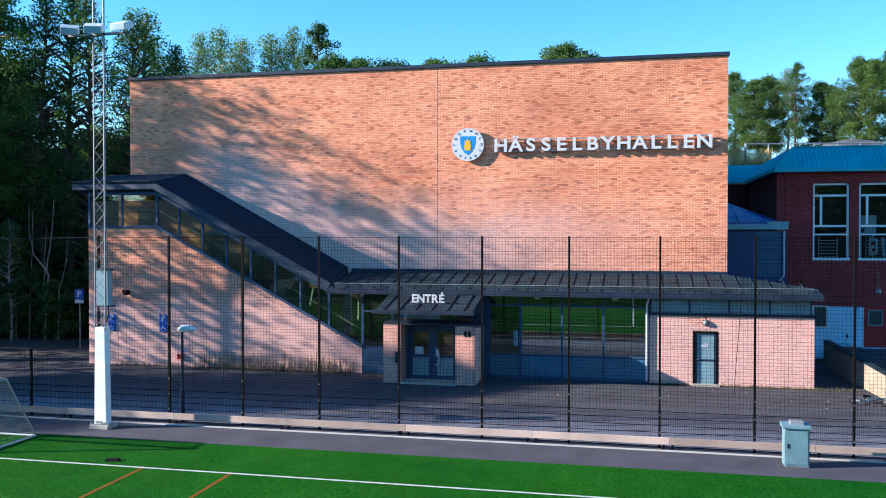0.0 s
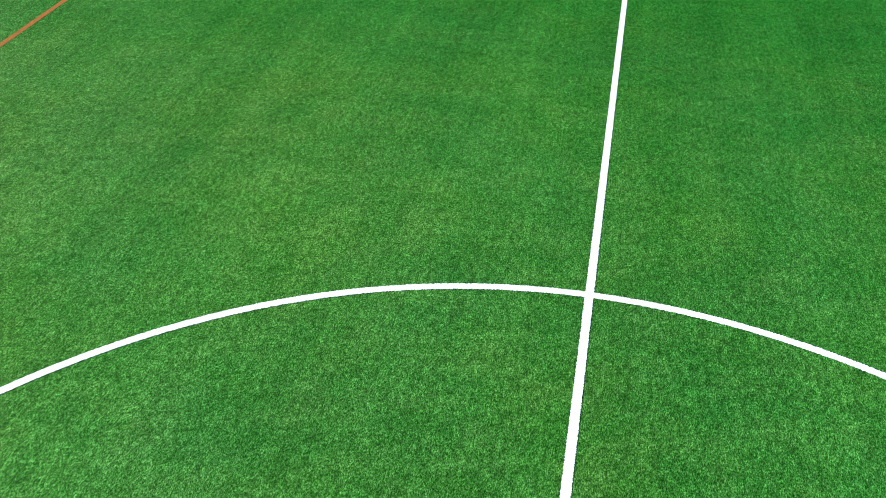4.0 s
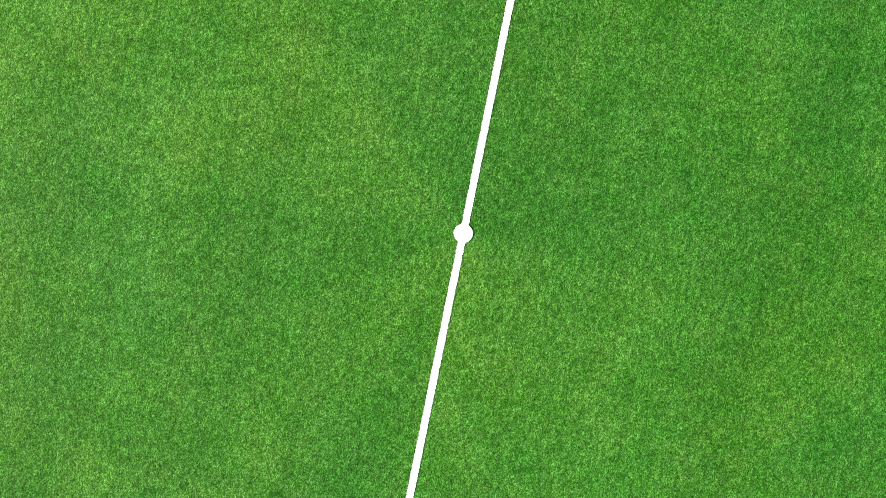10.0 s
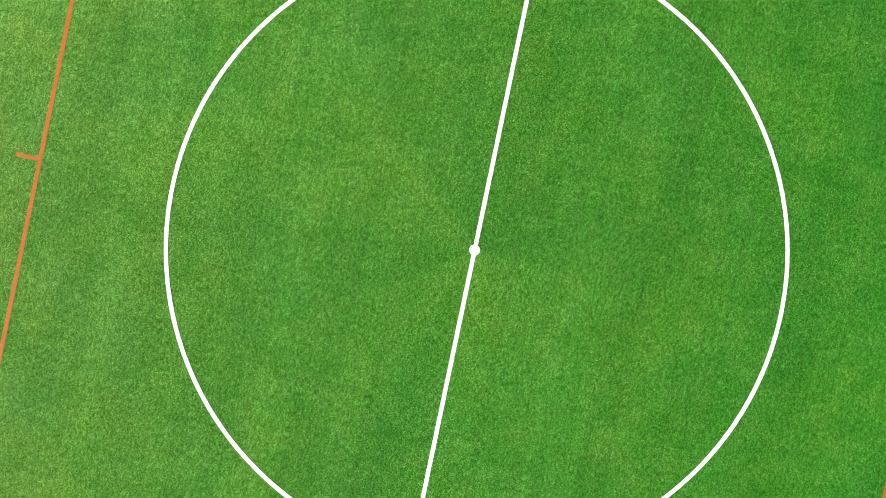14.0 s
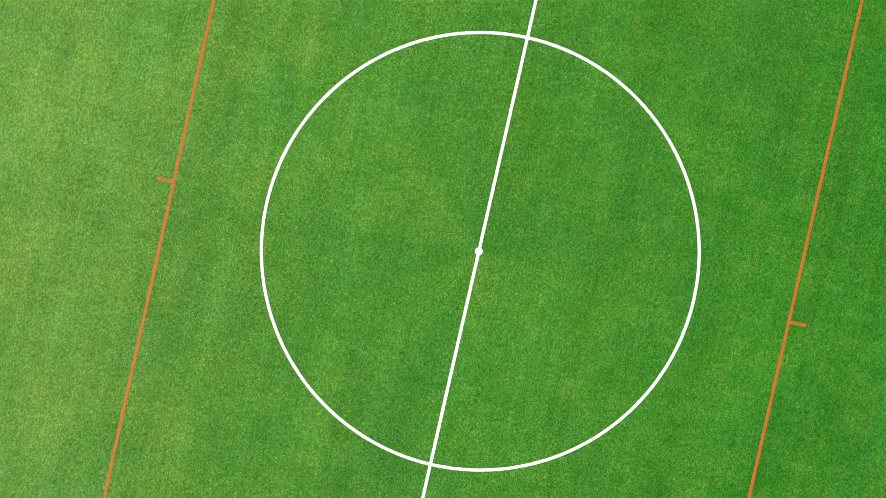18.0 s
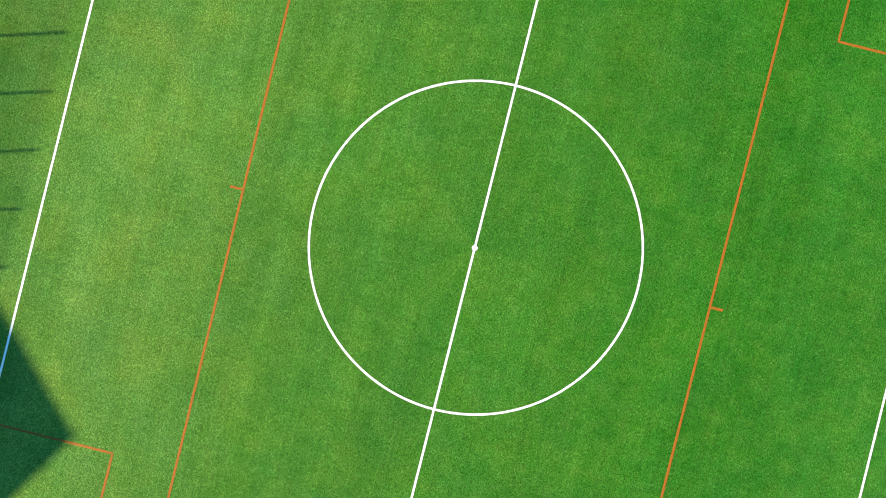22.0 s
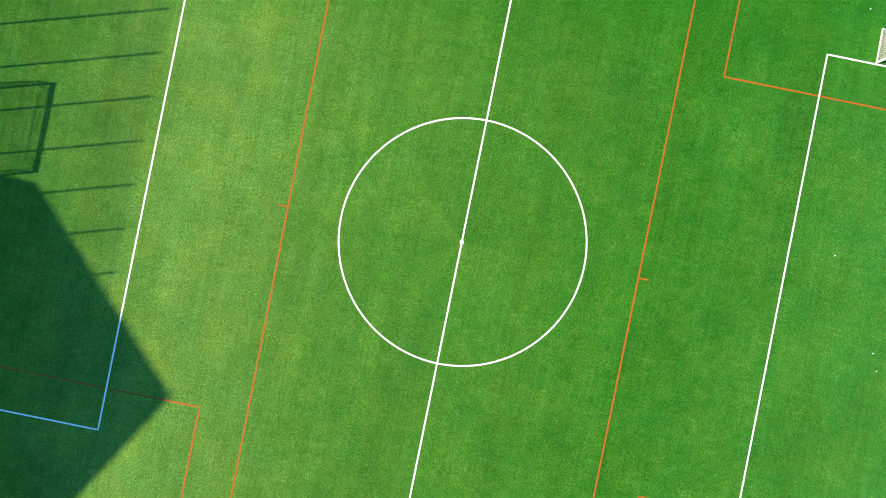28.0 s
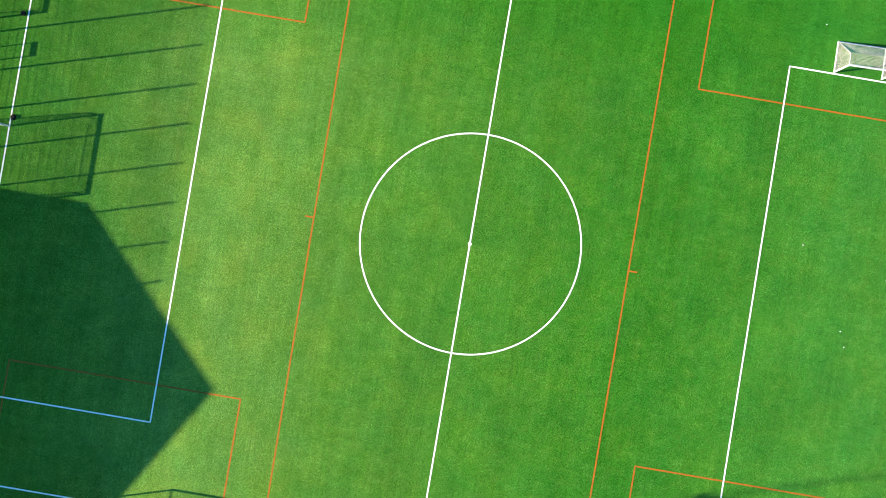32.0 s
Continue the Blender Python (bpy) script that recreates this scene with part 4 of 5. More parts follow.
    ob = new(name, me)
    if parent is not None:
        ob.parent = parent
    return tagged(ob, label)


for i, ch in enumerate("STOCKHOLMS"):
    a = radians(206 - i * 232 / 9)
    c = text_mesh("letter", ch, 0.15, 0.01, BLUE_FRAME, emblem, bold=-0.004)
    c.matrix_local = Matrix.Translation((0.625 * math.cos(a), -0.23, 0.625 * math.sin(a))) @ Matrix.Rotation(-(a - math.pi / 2), 4, "Y")
for i, ch in enumerate("STAD"):
    a = radians(236 + i * 68 / 3)
    c = text_mesh("letter", ch, 0.15, 0.01, BLUE_FRAME, emblem, bold=-0.004)
    c.matrix_local = Matrix.Translation((0.625 * math.cos(a), -0.23, 0.625 * math.sin(a))) @ Matrix.Rotation(-(a + math.pi / 2), 4, "Y")

sign = thing("wall_sign", (-1.475, YW, 10.16), "raised white letters naming the hall on rails", "sign")
word = "HÄSSELBYHALLEN"
for i, ch in enumerate(word):
    c = text_mesh("letter", ch, 0.80, 0.14, LETTER_WHITE, sign, bold=0.024)
    c.data.transform(Matrix.Diagonal((1.14, 1.0, 1.0, 1.0)))
    lo = min(v.co.z for v in c.data.vertices)
    c.location = (-4.44 + 8.88 * i / (len(word) - 1), -0.22, -0.28 - lo)
for z in (-0.24, 0.27):
    part("rail", Geo().bar((-4.75, -0.13, z), (4.75, -0.13, z), 0.04, 0.05), GALV, sign)
for x in (-4.5, -2.2, 0, 2.2, 4.5):
    part("stand_off", Geo().bar((x, -0.12, 0.0), (x, 0.0, 0.0), 0.04, 0.5), GALV, sign)
entre = thing("entrance_sign", (-8.28, 34.05, 3.52), "white letters above the entrance canopy", "sign")
for i, ch in enumerate("ENTRÉ"):
    c = text_mesh("letter", ch, 0.46, 0.06, LETTER_WHITE, entre)
    lo = min(v.co.z for v in c.data.vertices)
    c.location = (-0.58 + 0.29 * i, 0, -0.19 - lo)
part("rail", Geo().bar((-0.75, 0.02, -0.2), (0.75, 0.02, -0.2), 0.03, 0.03), GALV, entre)
for x in (-0.5, 0.5):
    part("leg", Geo().bar((x, 0.02, -0.2), (x, 0.02, -0.33), 0.03, 0.03), GALV, entre)

# ---- link building and red building ----
LINK_WALL = plain("link_wall", (0.012, 0.040, 0.150), 0.5, vary=0.3)
link = thing("link_building", (0, 0, 0), "low dark link between the hall and red building", "building")
part("wall", Geo().box(HX1, 6.75, 41.0, 60, 0, 6.3), LINK_WALL, link)
link_roof = part("roof", Geo().extrude([(HX1, 40.85, 6.62), (6.45, 40.85, 6.62), (6.6, 44.4, 6.85), (HX1 + 0.3, 44.4, 7.72), (HX1, 44.4, 7.72)], (0, 0, 0.08)), LINK_BLUE, link, "blue sheet-metal roof")
for i in range(5):
    x = HX1 + 0.25 + 0.5 * i
    part("rib", Geo().bar((x, 40.9, 6.72), (x + 0.03, 44.3, 7.82 - 0.19 * i), 0.03, 0.035), LINK_BLUE, link_roof)
part("roof_fascia", Geo().box(HX1, 6.78, 40.74, 40.85, 6.36, 6.62), GREY_PANEL, link, "grey metal fascia", bevel=0.01)
part("roof_coping", Geo().box(5.9, 6.8, 40.7, 41.3, 6.62, 6.72), GREY_PANEL, link, bevel=0.01)
for i in range(5):
    part("panel", Geo().box(5.4, 6.5, 40.96, 41.0, 4.2 + 0.42 * i, 4.58 + 0.42 * i), BLUE_PANEL, link)
part("downpipe", Geo().rod((6.62, 40.9, 4.3), (6.62, 40.9, 6.3), 0.05, 8).rod((6.62, 40.9, 4.3), (6.35, 40.4, 4.05), 0.05, 8), GALV, link)

red = thing("red_building", (0, 0, 0), "dark red brick building with teal metal roof", "building")
RY, RX = 45.0, 6.93
wins = [(8.62, 10.28), (10.72, 12.4), (12.85, 14.5), (15.0, 16.6)]
g = Geo().box(RX, 30, RY, RY + 0.4, 2.6, 4.9).box(RX, 30, RY, RY + 0.4, 8.65, 9.3)
for a, b in zip([RX] + [w[1] for w in wins], [w[0] for w in wins] + [30]):
    g.box(a, b, RY, RY + 0.4, 4.9, 8.65)
part("front_wall", g, RED_MORTAR, red)


tagged(part("brick_facing", bricks(RX, 20, 2.6, 9.28, RY, seed=12, holes=[(a - 0.02, b + 0.02, 4.86, 8.66) for a, b in wins]), RED_BRICK, red, "dark red facing bricks"), kind="stuff")
part("side_wall", Geo().box(RX, RX + 0.4, RY + 0.4, 62, 0, 9.3), RED_MORTAR, red)
part("lower_wall", Geo().box(RX, 10.98, RY + 0.02, RY + 0.4, 0, 2.6), PALE_WALL, red, "pale painted lower wall")
part("lower_wall", Geo().box(12.02, 30, RY + 0.02, RY + 0.4, 0, 2.6), PALE_WALL, red, "pale painted lower wall")
# dark-coloured sheets behind the windows stand in for the unlit rooms
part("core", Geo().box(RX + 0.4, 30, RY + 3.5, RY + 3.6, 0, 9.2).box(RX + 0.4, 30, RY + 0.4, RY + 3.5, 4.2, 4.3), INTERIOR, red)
rdoor = part("red_door", Geo().box(10.98, 12.02, RY + 0.05, RY + 0.12, 0.6, 2.6), RED_DOOR, red, "red door with small pane")
part("pane_frame", Geo().bar((11.2, RY + 0.04, 2.42), (11.82, RY + 0.04, 2.42), 0.03, 0.05).bar((11.2, RY + 0.04, 1.7), (11.82, RY + 0.04, 1.7), 0.03, 0.05).bar((11.2, RY + 0.04, 1.7), (11.2, RY + 0.04, 2.42), 0.05, 0.03).bar((11.82, RY + 0.04, 1.7), (11.82, RY + 0.04, 2.42), 0.05, 0.03), GREY_PANEL, rdoor)
# opaque sheet in place of glass, the room's darkness put into its colour
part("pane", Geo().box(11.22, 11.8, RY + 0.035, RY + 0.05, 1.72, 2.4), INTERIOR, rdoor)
part("threshold", Geo().box(10.9, 12.1, RY - 0.3, RY + 0.1, 0.56, 0.62), PALE_WALL, rdoor)
part("wall_tap", Geo().box(10.2, 10.26, RY - 0.06, RY + 0.02, 1.05, 1.25), BLACK_STEEL, red)
part("grit_shelf", Geo().box(10.2, 10.75, RY - 0.3, RY + 0.02, 0.72, 0.8), PALE_WALL, red)
lw = part("lower_window", Geo().box(8.62, 9.34, RY - 0.02, RY + 0.03, 1.52, 1.60).box(8.62, 9.34, RY - 0.02, RY + 0.03, 2.55, 2.63).box(8.62, 8.70, RY - 0.02, RY + 0.03, 1.60, 2.55).box(9.26, 9.34, RY - 0.02, RY + 0.03, 1.60, 2.55), LETTER_WHITE, red)
# also an opaque dark sheet, painted as the unlit room behind
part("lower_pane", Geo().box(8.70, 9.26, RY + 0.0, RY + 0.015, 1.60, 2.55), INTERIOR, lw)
for a, b in wins:
    w = part("window", Geo().box(a, a + 0.09, RY + 0.08, RY + 0.2, 4.9, 8.65).box(b - 0.09, b, RY + 0.08, RY + 0.2, 4.9, 8.65).box(a, b, RY + 0.08, RY + 0.2, 8.56, 8.65).box(a - 0.03, b + 0.03, RY - 0.03, RY + 0.2, 4.86, 4.98), WHITE_PAINT, red, "tall white-framed window")
    for x0, x1, z0, z1 in ((a + 0.09, b - 0.09, 8.0, 8.1), (a + 0.09, b - 0.09, 6.1, 6.17), (a + 0.09, b - 0.09, 6.5, 6.6), (a + 0.34, a + 0.44, 6.6, 8.0)):
        part("glazing_bar", Geo().box(x0, x1, RY + 0.09, RY + 0.18, z0, z1), WHITE_PAINT, w)
    part("pane", Geo().quad((a + 0.09, RY + 0.15, 4.98), (b - 0.09, RY + 0.15, 4.98), (b - 0.09, RY + 0.15, 8.56), (a + 0.09, RY + 0.15, 8.56)), ROOM_GLASS, w)
    rack = Geo().rod((a + 0.41, RY + 0.5, 4.3), (a + 0.41, RY + 0.5, 6.05), 0.014).rod((a + 1.27, RY + 0.5, 4.3), (a + 1.27, RY + 0.5, 5.95), 0.014)
    for i in range(6):
        rack.rod((a + 0.41, RY + 0.5, 5.03 + 0.16 * i), (a + 1.27, RY + 0.5, 5.03 + 0.16 * i), 0.012)
    tagged(part("clothes_rack", rack, WHITE_PAINT), "pale wire drying rack standing inside a window", "rack", "racks behind the windows")

# things seen through the tall windows
board = tagged(part("notice_board", Geo().box(10.82, 11.61, RY + 0.60, RY + 0.63, 6.16, 7.07).box(10.9, 10.96, RY + 0.60, RY + 0.63, 4.3, 6.16).box(11.46, 11.52, RY + 0.60, RY + 0.63, 4.3, 6.16), WHITE_PAINT), "white board on two legs inside the window", "board")
part("dark_box", Geo().box(10.9, 11.05, RY + 0.57, RY + 0.60, 6.27, 6.42), INTERIOR, board)
cloth = Geo()
for i in range(6):
    x, d = 11.25 + 0.07 * i, 0.03 * (i % 2)
    cloth.extrude([(x, RY + 0.44 + d, 6.04 - 0.02 * i), (x + 0.07, RY + 0.47 - d, 6.02 - 0.02 * i), (x + 0.075, RY + 0.47 - d, 5.06 + 0.03 * i), (x + 0.012, RY + 0.44 + d, 5.12)], (0, 0.008, 0))
towel = tagged(part("hung_towel", cloth, WHITE_PAINT), "white towel with red marks hung over the rack", "towel")
part("red_mark", Geo().box(11.36, 11.56, RY + 0.425, RY + 0.432, 5.62, 5.80).box(11.40, 11.54, RY + 0.425, RY + 0.432, 5.30, 5.46), RED_DOOR, towel)
cloth = Geo().extrude([(11.80, RY + 0.45, 6.0), (11.97, RY + 0.47, 5.98), (12.02, RY + 0.46, 5.05), (11.88, RY + 0.44, 5.08)], (0, 0.012, 0))
tagged(part("hung_towel", cloth, WHITE_PAINT), "narrow white towel hung over the rack", "towel")
lampg = Geo().path([(8.8, RY + 0.5, 4.3), (8.8, RY + 0.5, 7.3), (8.84, RY + 0.5, 7.48), (8.92, RY + 0.5, 7.5)], 0.016)
tagged(part("floor_lamp", lampg, WHITE_PAINT), "thin pale lamp stand inside the window", "lamp")
roof = part("teal_roof", Geo().extrude([(6.75, RY - 0.45, 9.3), (30, RY - 0.45, 9.3), (30, RY + 0.9, 10.45), (7.85, RY + 0.9, 10.45)], (0, 0, 0.07)).extrude([(6.75, RY - 0.45, 9.3), (7.85, RY + 0.9, 10.45), (7.85, 57.0, 10.45), (6.6, 55.6, 9.3)], (0, 0, 0.07)).box(7.8, 30, RY + 0.9, 60, 10.3, 10.5), TEAL_ROOF, red, "teal ribbed sheet-metal roof")
part("roof_link", Geo().extrude([(HX1, 55.6, 9.3), (6.6, 55.6, 9.3), (7.85, 57.0, 10.45), (HX1, 57.0, 10.45)], (0, 0, 0.07)), TEAL_ROOF, red)
part("link_wall", Geo().box(HX1, RX, 55.9, 56.2, 0, 9.25), RED_MORTAR, red)
for i in range(55):
    t = i / 54
    part("rib", Geo().bar((6.75 - 0.15 * t, RY - 0.4 + 11.0 * t, 9.39), (7.85, RY + 0.95 + 11.0 * t, 10.53), 0.03, 0.03), TEAL_ROOF, roof)
part("ridge_cap", Geo().bar((7.8, RY + 0.9, 10.54), (30, RY + 0.9, 10.54), 0.14, 0.05).bar((6.75, RY - 0.45, 9.39), (7.85, RY + 0.9, 10.54), 0.12, 0.05), TEAL_ROOF, roof)
for i in range(70):
    x = 7.95 + 0.2 * i
    part("rib", Geo().bar((x, RY - 0.44, 9.39), (x, RY + 0.88, 10.52), 0.03, 0.03), TEAL_ROOF, roof)
part("eave", Geo().box(6.7, 30, RY - 0.5, RY, 9.2, 9.32).box(6.62, RX, RY, 55.6, 9.2, 9.32), TEAL_ROOF, red)
part("conduit", Geo().rod((11.55, RY - 0.03, 4.3), (16.0, RY - 0.03, 4.34), 0.018).rod((7.35, RY - 0.03, 2.7), (7.35, RY - 0.03, 9.15), 0.02).rod((7.0, RY - 0.03, 9.05), (20.0, RY - 0.03, 9.05), 0.015), RED_BRICK, red)
part("wall_lamp", Geo().rod((11.55, RY - 0.25, 3.3), (11.55, RY - 0.25, 3.5), 0.14, 10).rod((11.55, RY - 0.25, 3.5), (11.55, RY - 0.25, 4.3), 0.015).rod((11.55, RY - 0.25, 4.3), (11.55, RY, 4.3), 0.015), GALV, red)

# ramp wall by the red building
rampw = thing("retaining_wall", (0, 0, 0), "pale concrete retaining wall beside a ramp", "wall")
wall_a, wall_b = Vector((8.55, 42.0, 0)), Vector((9.28, 32.4, 0))
wall_poly = [(wall_a.x, wall_a.y, -0.05), (wall_b.x, wall_b.y, -0.05), (wall_b.x, wall_b.y, 0.82), (wall_a.x, wall_a.y, 1.23)]
part("wall", Geo().extrude(wall_poly, (0.24, 0.02, 0)), WALL_RENDER, rampw)
part("coping", Geo().extrude([(8.52, 42.0, 1.23), (9.25, 32.38, 0.82), (9.25, 32.38, 0.87), (8.52, 42.0, 1.28)], (0.3, 0.02, 0)), ROOF_METAL, rampw)
strip("ramp", 9.6, 30, 35, 45.0, 0.6, ASPHALT, "raised asphalt ramp by the red door", category="ramp")


# ---- trees ----
def tree_meshes(seed, height, spread, base, leaf_mat, bark, leaves=7000, size=0.17, droop=0.0, blobs=26, lean=0.4, clump=0.30):
    """Trunk with limbs, and a crown of many small leaves in loose clumps with gaps."""
    rnd = random.Random(seed)
    nr = np.random.RandomState(seed)
    wood = Geo()
    pts, x, y = [], 0.0, 0.0
    for i in range(8):
        pts.append((x, y, height * 0.95 * i / 7))
        x, y = x + rnd.uniform(-lean, lean) * 0.5, y + rnd.uniform(-lean, lean) * 0.5
    r0 = height * 0.014
    for i in range(7):
        wood.rod(pts[i], pts[i + 1], r0 * (1 - i / 7.6), 7, r0 * (1 - (i + 1) / 7.6))
    cents = []
    for b in range(blobs):
        f = base + (1 - base) * (b + rnd.random()) / blobs
        k = min(6, int(f * 7))
        p = Vector(pts[k]).lerp(Vector(pts[k + 1]), f * 7 - k if f * 7 - k < 1 else 1)
        shape = math.sin(math.pi * min(1, max(0.12, (f - base) / (1 - base) * 0.86 + 0.14))) ** 0.7
        a = rnd.uniform(0, 2 * math.pi)
        out = spread * shape * rnd.uniform(0.25, 1.0)
        c = p + Vector((math.cos(a) * out, math.sin(a) * out, out * rnd.uniform(0.1, 0.55)))
        wood.rod(p, p.lerp(c, 0.5) + Vector((0, 0, 0.12 * out)), r0 * 0.30, 5, r0 * 0.18)
        wood.rod(p.lerp(c, 0.5) + Vector((0, 0, 0.12 * out)), c, r0 * 0.18, 4, r0 * 0.05)
        cents.append((c, rnd.uniform(0.5, 1.15) * spread * clump))
    per = leaves // blobs
    vs = []
    for c, r in cents:
        d = nr.normal(size=(per, 3))
        d /= np.linalg.norm(d, axis=1)[:, None]
        rad = r * nr.uniform(0.25, 1.15, per) ** 0.6
        p = np.array(c) + d * rad[:, None] * np.array([1.15, 1.15, 0.75])
        p[:, 2] -= droop * nr.uniform(0, 1, per) ** 2
        s = size * nr.uniform(0.5, 1.35, per)
        u = nr.normal(size=(per, 3))
        u /= np.linalg.norm(u, axis=1)[:, None]
        w = np.cross(u, nr.normal(size=(per, 3)))
        w /= np.linalg.norm(w, axis=1)[:, None]
        u, w = u * s[:, None], w * (s * 0.6)[:, None]
        vs.append(np.stack([p - u, p - w * 0.9, p + u, p + w], 1).reshape(-1, 3))
    v = np.concatenate(vs)
    me = bpy.data.meshes.new("crown")
    n = len(v) // 4
    me.vertices.add(n * 4)
    me.vertices.foreach_set("co", v.ravel())
    me.loops.add(n * 4)
    me.loops.foreach_set("vertex_index", np.arange(n * 4))
    me.polygons.add(n)
    me.polygons.foreach_set("loop_start", np.arange(0, n * 4, 4))
    me.update(calc_edges=True)
    me.materials.append(leaf_mat)
    return mesh_of("trunk", wood, bark, smooth=True), me


KINDS = {
    "birch_a": (tree_meshes(11, 17, 3.0, 0.22, LEAF_B, BIRCH_BARK, 11000, 0.085, 2.4, 80, clump=0.27), "tall birch with loose hanging foliage", "birch_tree"),
    "birch_b": (tree_meshes(12, 15, 2.6, 0.25, LEAF_B, BIRCH_BARK, 9000, 0.085, 2.2, 70, clump=0.27), "slender birch with airy yellow-green foliage", "birch_tree"),
    "broad_a": (tree_meshes(13, 16, 4.6, 0.18, LEAF_A, BARK, 34000, 0.105, 0.3, 130, clump=0.21), "broad leafy tree with a dense green crown", "broadleaf_tree"),
    "broad_b": (tree_meshes(14, 13, 4.2, 0.15, LEAF_A, BARK, 30000, 0.105, 0.2, 120, clump=0.21), "rounded leafy tree with an uneven crown", "broadleaf_tree"),
    "dark_a": (tree_meshes(15, 18, 4.4, 0.10, LEAF_C, BARK, 36000, 0.105, 0.5, 130, clump=0.22), "tall dark tree with dense shaded foliage", "broadleaf_tree"),
    "thin_a": (tree_meshes(16, 19, 2.8, 0.25, LEAF_C, BARK, 16000, 0.095, 0.5, 90, clump=0.20), "tall thin tree with sparse dark foliage", "broadleaf_tree"),
    "sparse_a": (tree_meshes(22, 22, 2.9, 0.20, LEAF_C, BARK, 9500, 0.078, 0.4, 130, clump=0.18), "tall slender tree with thin foliage and bare limbs", "broadleaf_tree"),
    "sparse_b": (tree_meshes(23, 21, 3.2, 0.24, LEAF_C, BARK, 9000, 0.080, 0.6, 120, clump=0.18), "tall open-crowned tree showing its dark limbs", "broadleaf_tree"),
    "tall_a": (tree_meshes(24, 24, 5.4, 0.10, LEAF_A, BARK, 60000, 0.085, 0.4, 220, clump=0.18), "very tall leafy tree with a deep green crown", "broadleaf_tree"),
    "airy_a": (tree_meshes(18, 17, 4.2, 0.25, LEAF_B, BIRCH_BARK, 4200, 0.10, 1.2, 60), "airy birch with thin hanging foliage", "birch_tree"),
    "airy_b": (tree_meshes(19, 16, 3.8, 0.2, LEAF_A, BARK, 3800, 0.105, 0.8, 60), "thin-leaved tree at the end of the car park", "broadleaf_tree"),
    # added out of view, leaved only where its shadow should reach the wall
    "shade_tree_a": (tree_meshes(26, 22, 1.15, 0.66, LEAF_A, BARK, 1700, 0.11, 0.3, 34, lean=0.15, clump=0.40), "unseen slim tree added to shade the upper hall wall", "broadleaf_tree"),
    "bush_a": (tree_meshes(17, 4, 2.0, 0.05, LEAF_C, BARK, 9000, 0.09, 0.2, 30, clump=0.24), "low leafy bush at the wood edge", "bush"),
}


def tree(kind, x, y, z, scale, group):
    (trunk, crown), label, name = KINDS[kind]
    ob = new(name)
    ob.empty_display_size = 0.3
    tagged(ob, label, name.replace("_", " "), group)
    a, b = new("trunk", trunk), new("crown", crown)
    a.parent = b.parent = ob
    ob.matrix_world = pose(x, y, z, 0, 0, (x * 57 + y * 131) % 360) @ Matrix.Diagonal((scale, scale, scale, 1))
    return ob


for k, x, y, s in (("tall_a", -38.8, 44.5, 1.0), ("sparse_a", -35.6, 46, 1.0), ("sparse_b", -33.6, 46.5, 1.08), ("sparse_a", -32.0, 45.5, 0.98), ("sparse_b", -29.9, 46.5, 0.98), ("sparse_a", -28.3, 48.5, 0.86), ("sparse_b", -31.5, 51, 1.05),
                   ("dark_a", -41.5, 47, 1.35), ("broad_b", -36.8, 52.5, 0.86), ("broad_b", -33.5, 55, 0.82), ("broad_b", -41.5, 55.5, 0.9), ("broad_b", -30.6, 57, 0.85), ("dark_a", -39, 60, 0.68), ("dark_a", -45, 61, 0.75), ("dark_a", -34.5, 61, 0.66), ("dark_a", -50, 57, 1.1),
                   ("broad_a", -46, 52, 1.25), ("dark_a", -55, 66, 1.2), ("dark_a", -52, 50, 1.3), ("dark_a", -58, 48, 1.3), ("dark_a", -49, 43, 1.2), ("dark_a", -55, 42, 1.1), ("broad_a", -60, 57, 1.2),
                   # first three: unseen trees added to shade the forecourt's left end
                   ("dark_a", -46.5, 37.8, 1.0), ("dark_a", -53, 36.0, 1.1), ("dark_a", -41.5, 41.5, 0.85), ("bush_a", -36, 44, 1.0), ("bush_a", -33.2, 44.2, 0.9), ("bush_a", -31.2, 46.5, 1.0), ("birch_b", -35.4, 43.0, 0.5), ("dark_a", -34.8, 48.3, 0.45), ("dark_a", -31.8, 49.2, 0.45), ("dark_a", -37.6, 47.6, 0.48), ("dark_a", -30.2, 48.0, 0.36), ("bush_a", -34.6, 44.9, 1.1), ("bush_a", -32.0, 45.0, 1.1), ("bush_a", -37.5, 43.6, 1.1), ("bush_a", -30.2, 45.4, 0.9), ("bush_a", -33.5, 47.5, 0.9), ("bush_a", -37, 50, 1.1), ("bush_a", -30.5, 53, 1.0), ("bush_a", -41, 52, 1.2), ("bush_a", -35, 55, 1.2), ("bush_a", -46, 53, 1.2), ("bush_a", -40, 45, 0.9), ("bush_a", -44, 47, 1.1), ("bush_a", -31, 58, 1.2), ("bush_a", -28.6, 52, 0.9)):
    tree(k, x, y, -0.1, s, "trees beside the hall")
for k, x, y, s in (("dark_a", -41.0, 66, 0.98), ("broad_a", -43.6, 64, 0.95), ("dark_a", -36.5, 66, 0.62), ("broad_a", -32.6, 65, 0.60), ("dark_a", -29.8, 63, 0.52), ("broad_b", -46.5, 66, 1.2)):
    tree(k, x, y, -0.1, s, "trees beside the hall")

# young leaning birches at the wood's edge
STEM = plain("pale_stem", (0.27, 0.25, 0.22), 0.85, vary=0.5, coarse=5, fine=22, bump=0.4, dist=0.01)


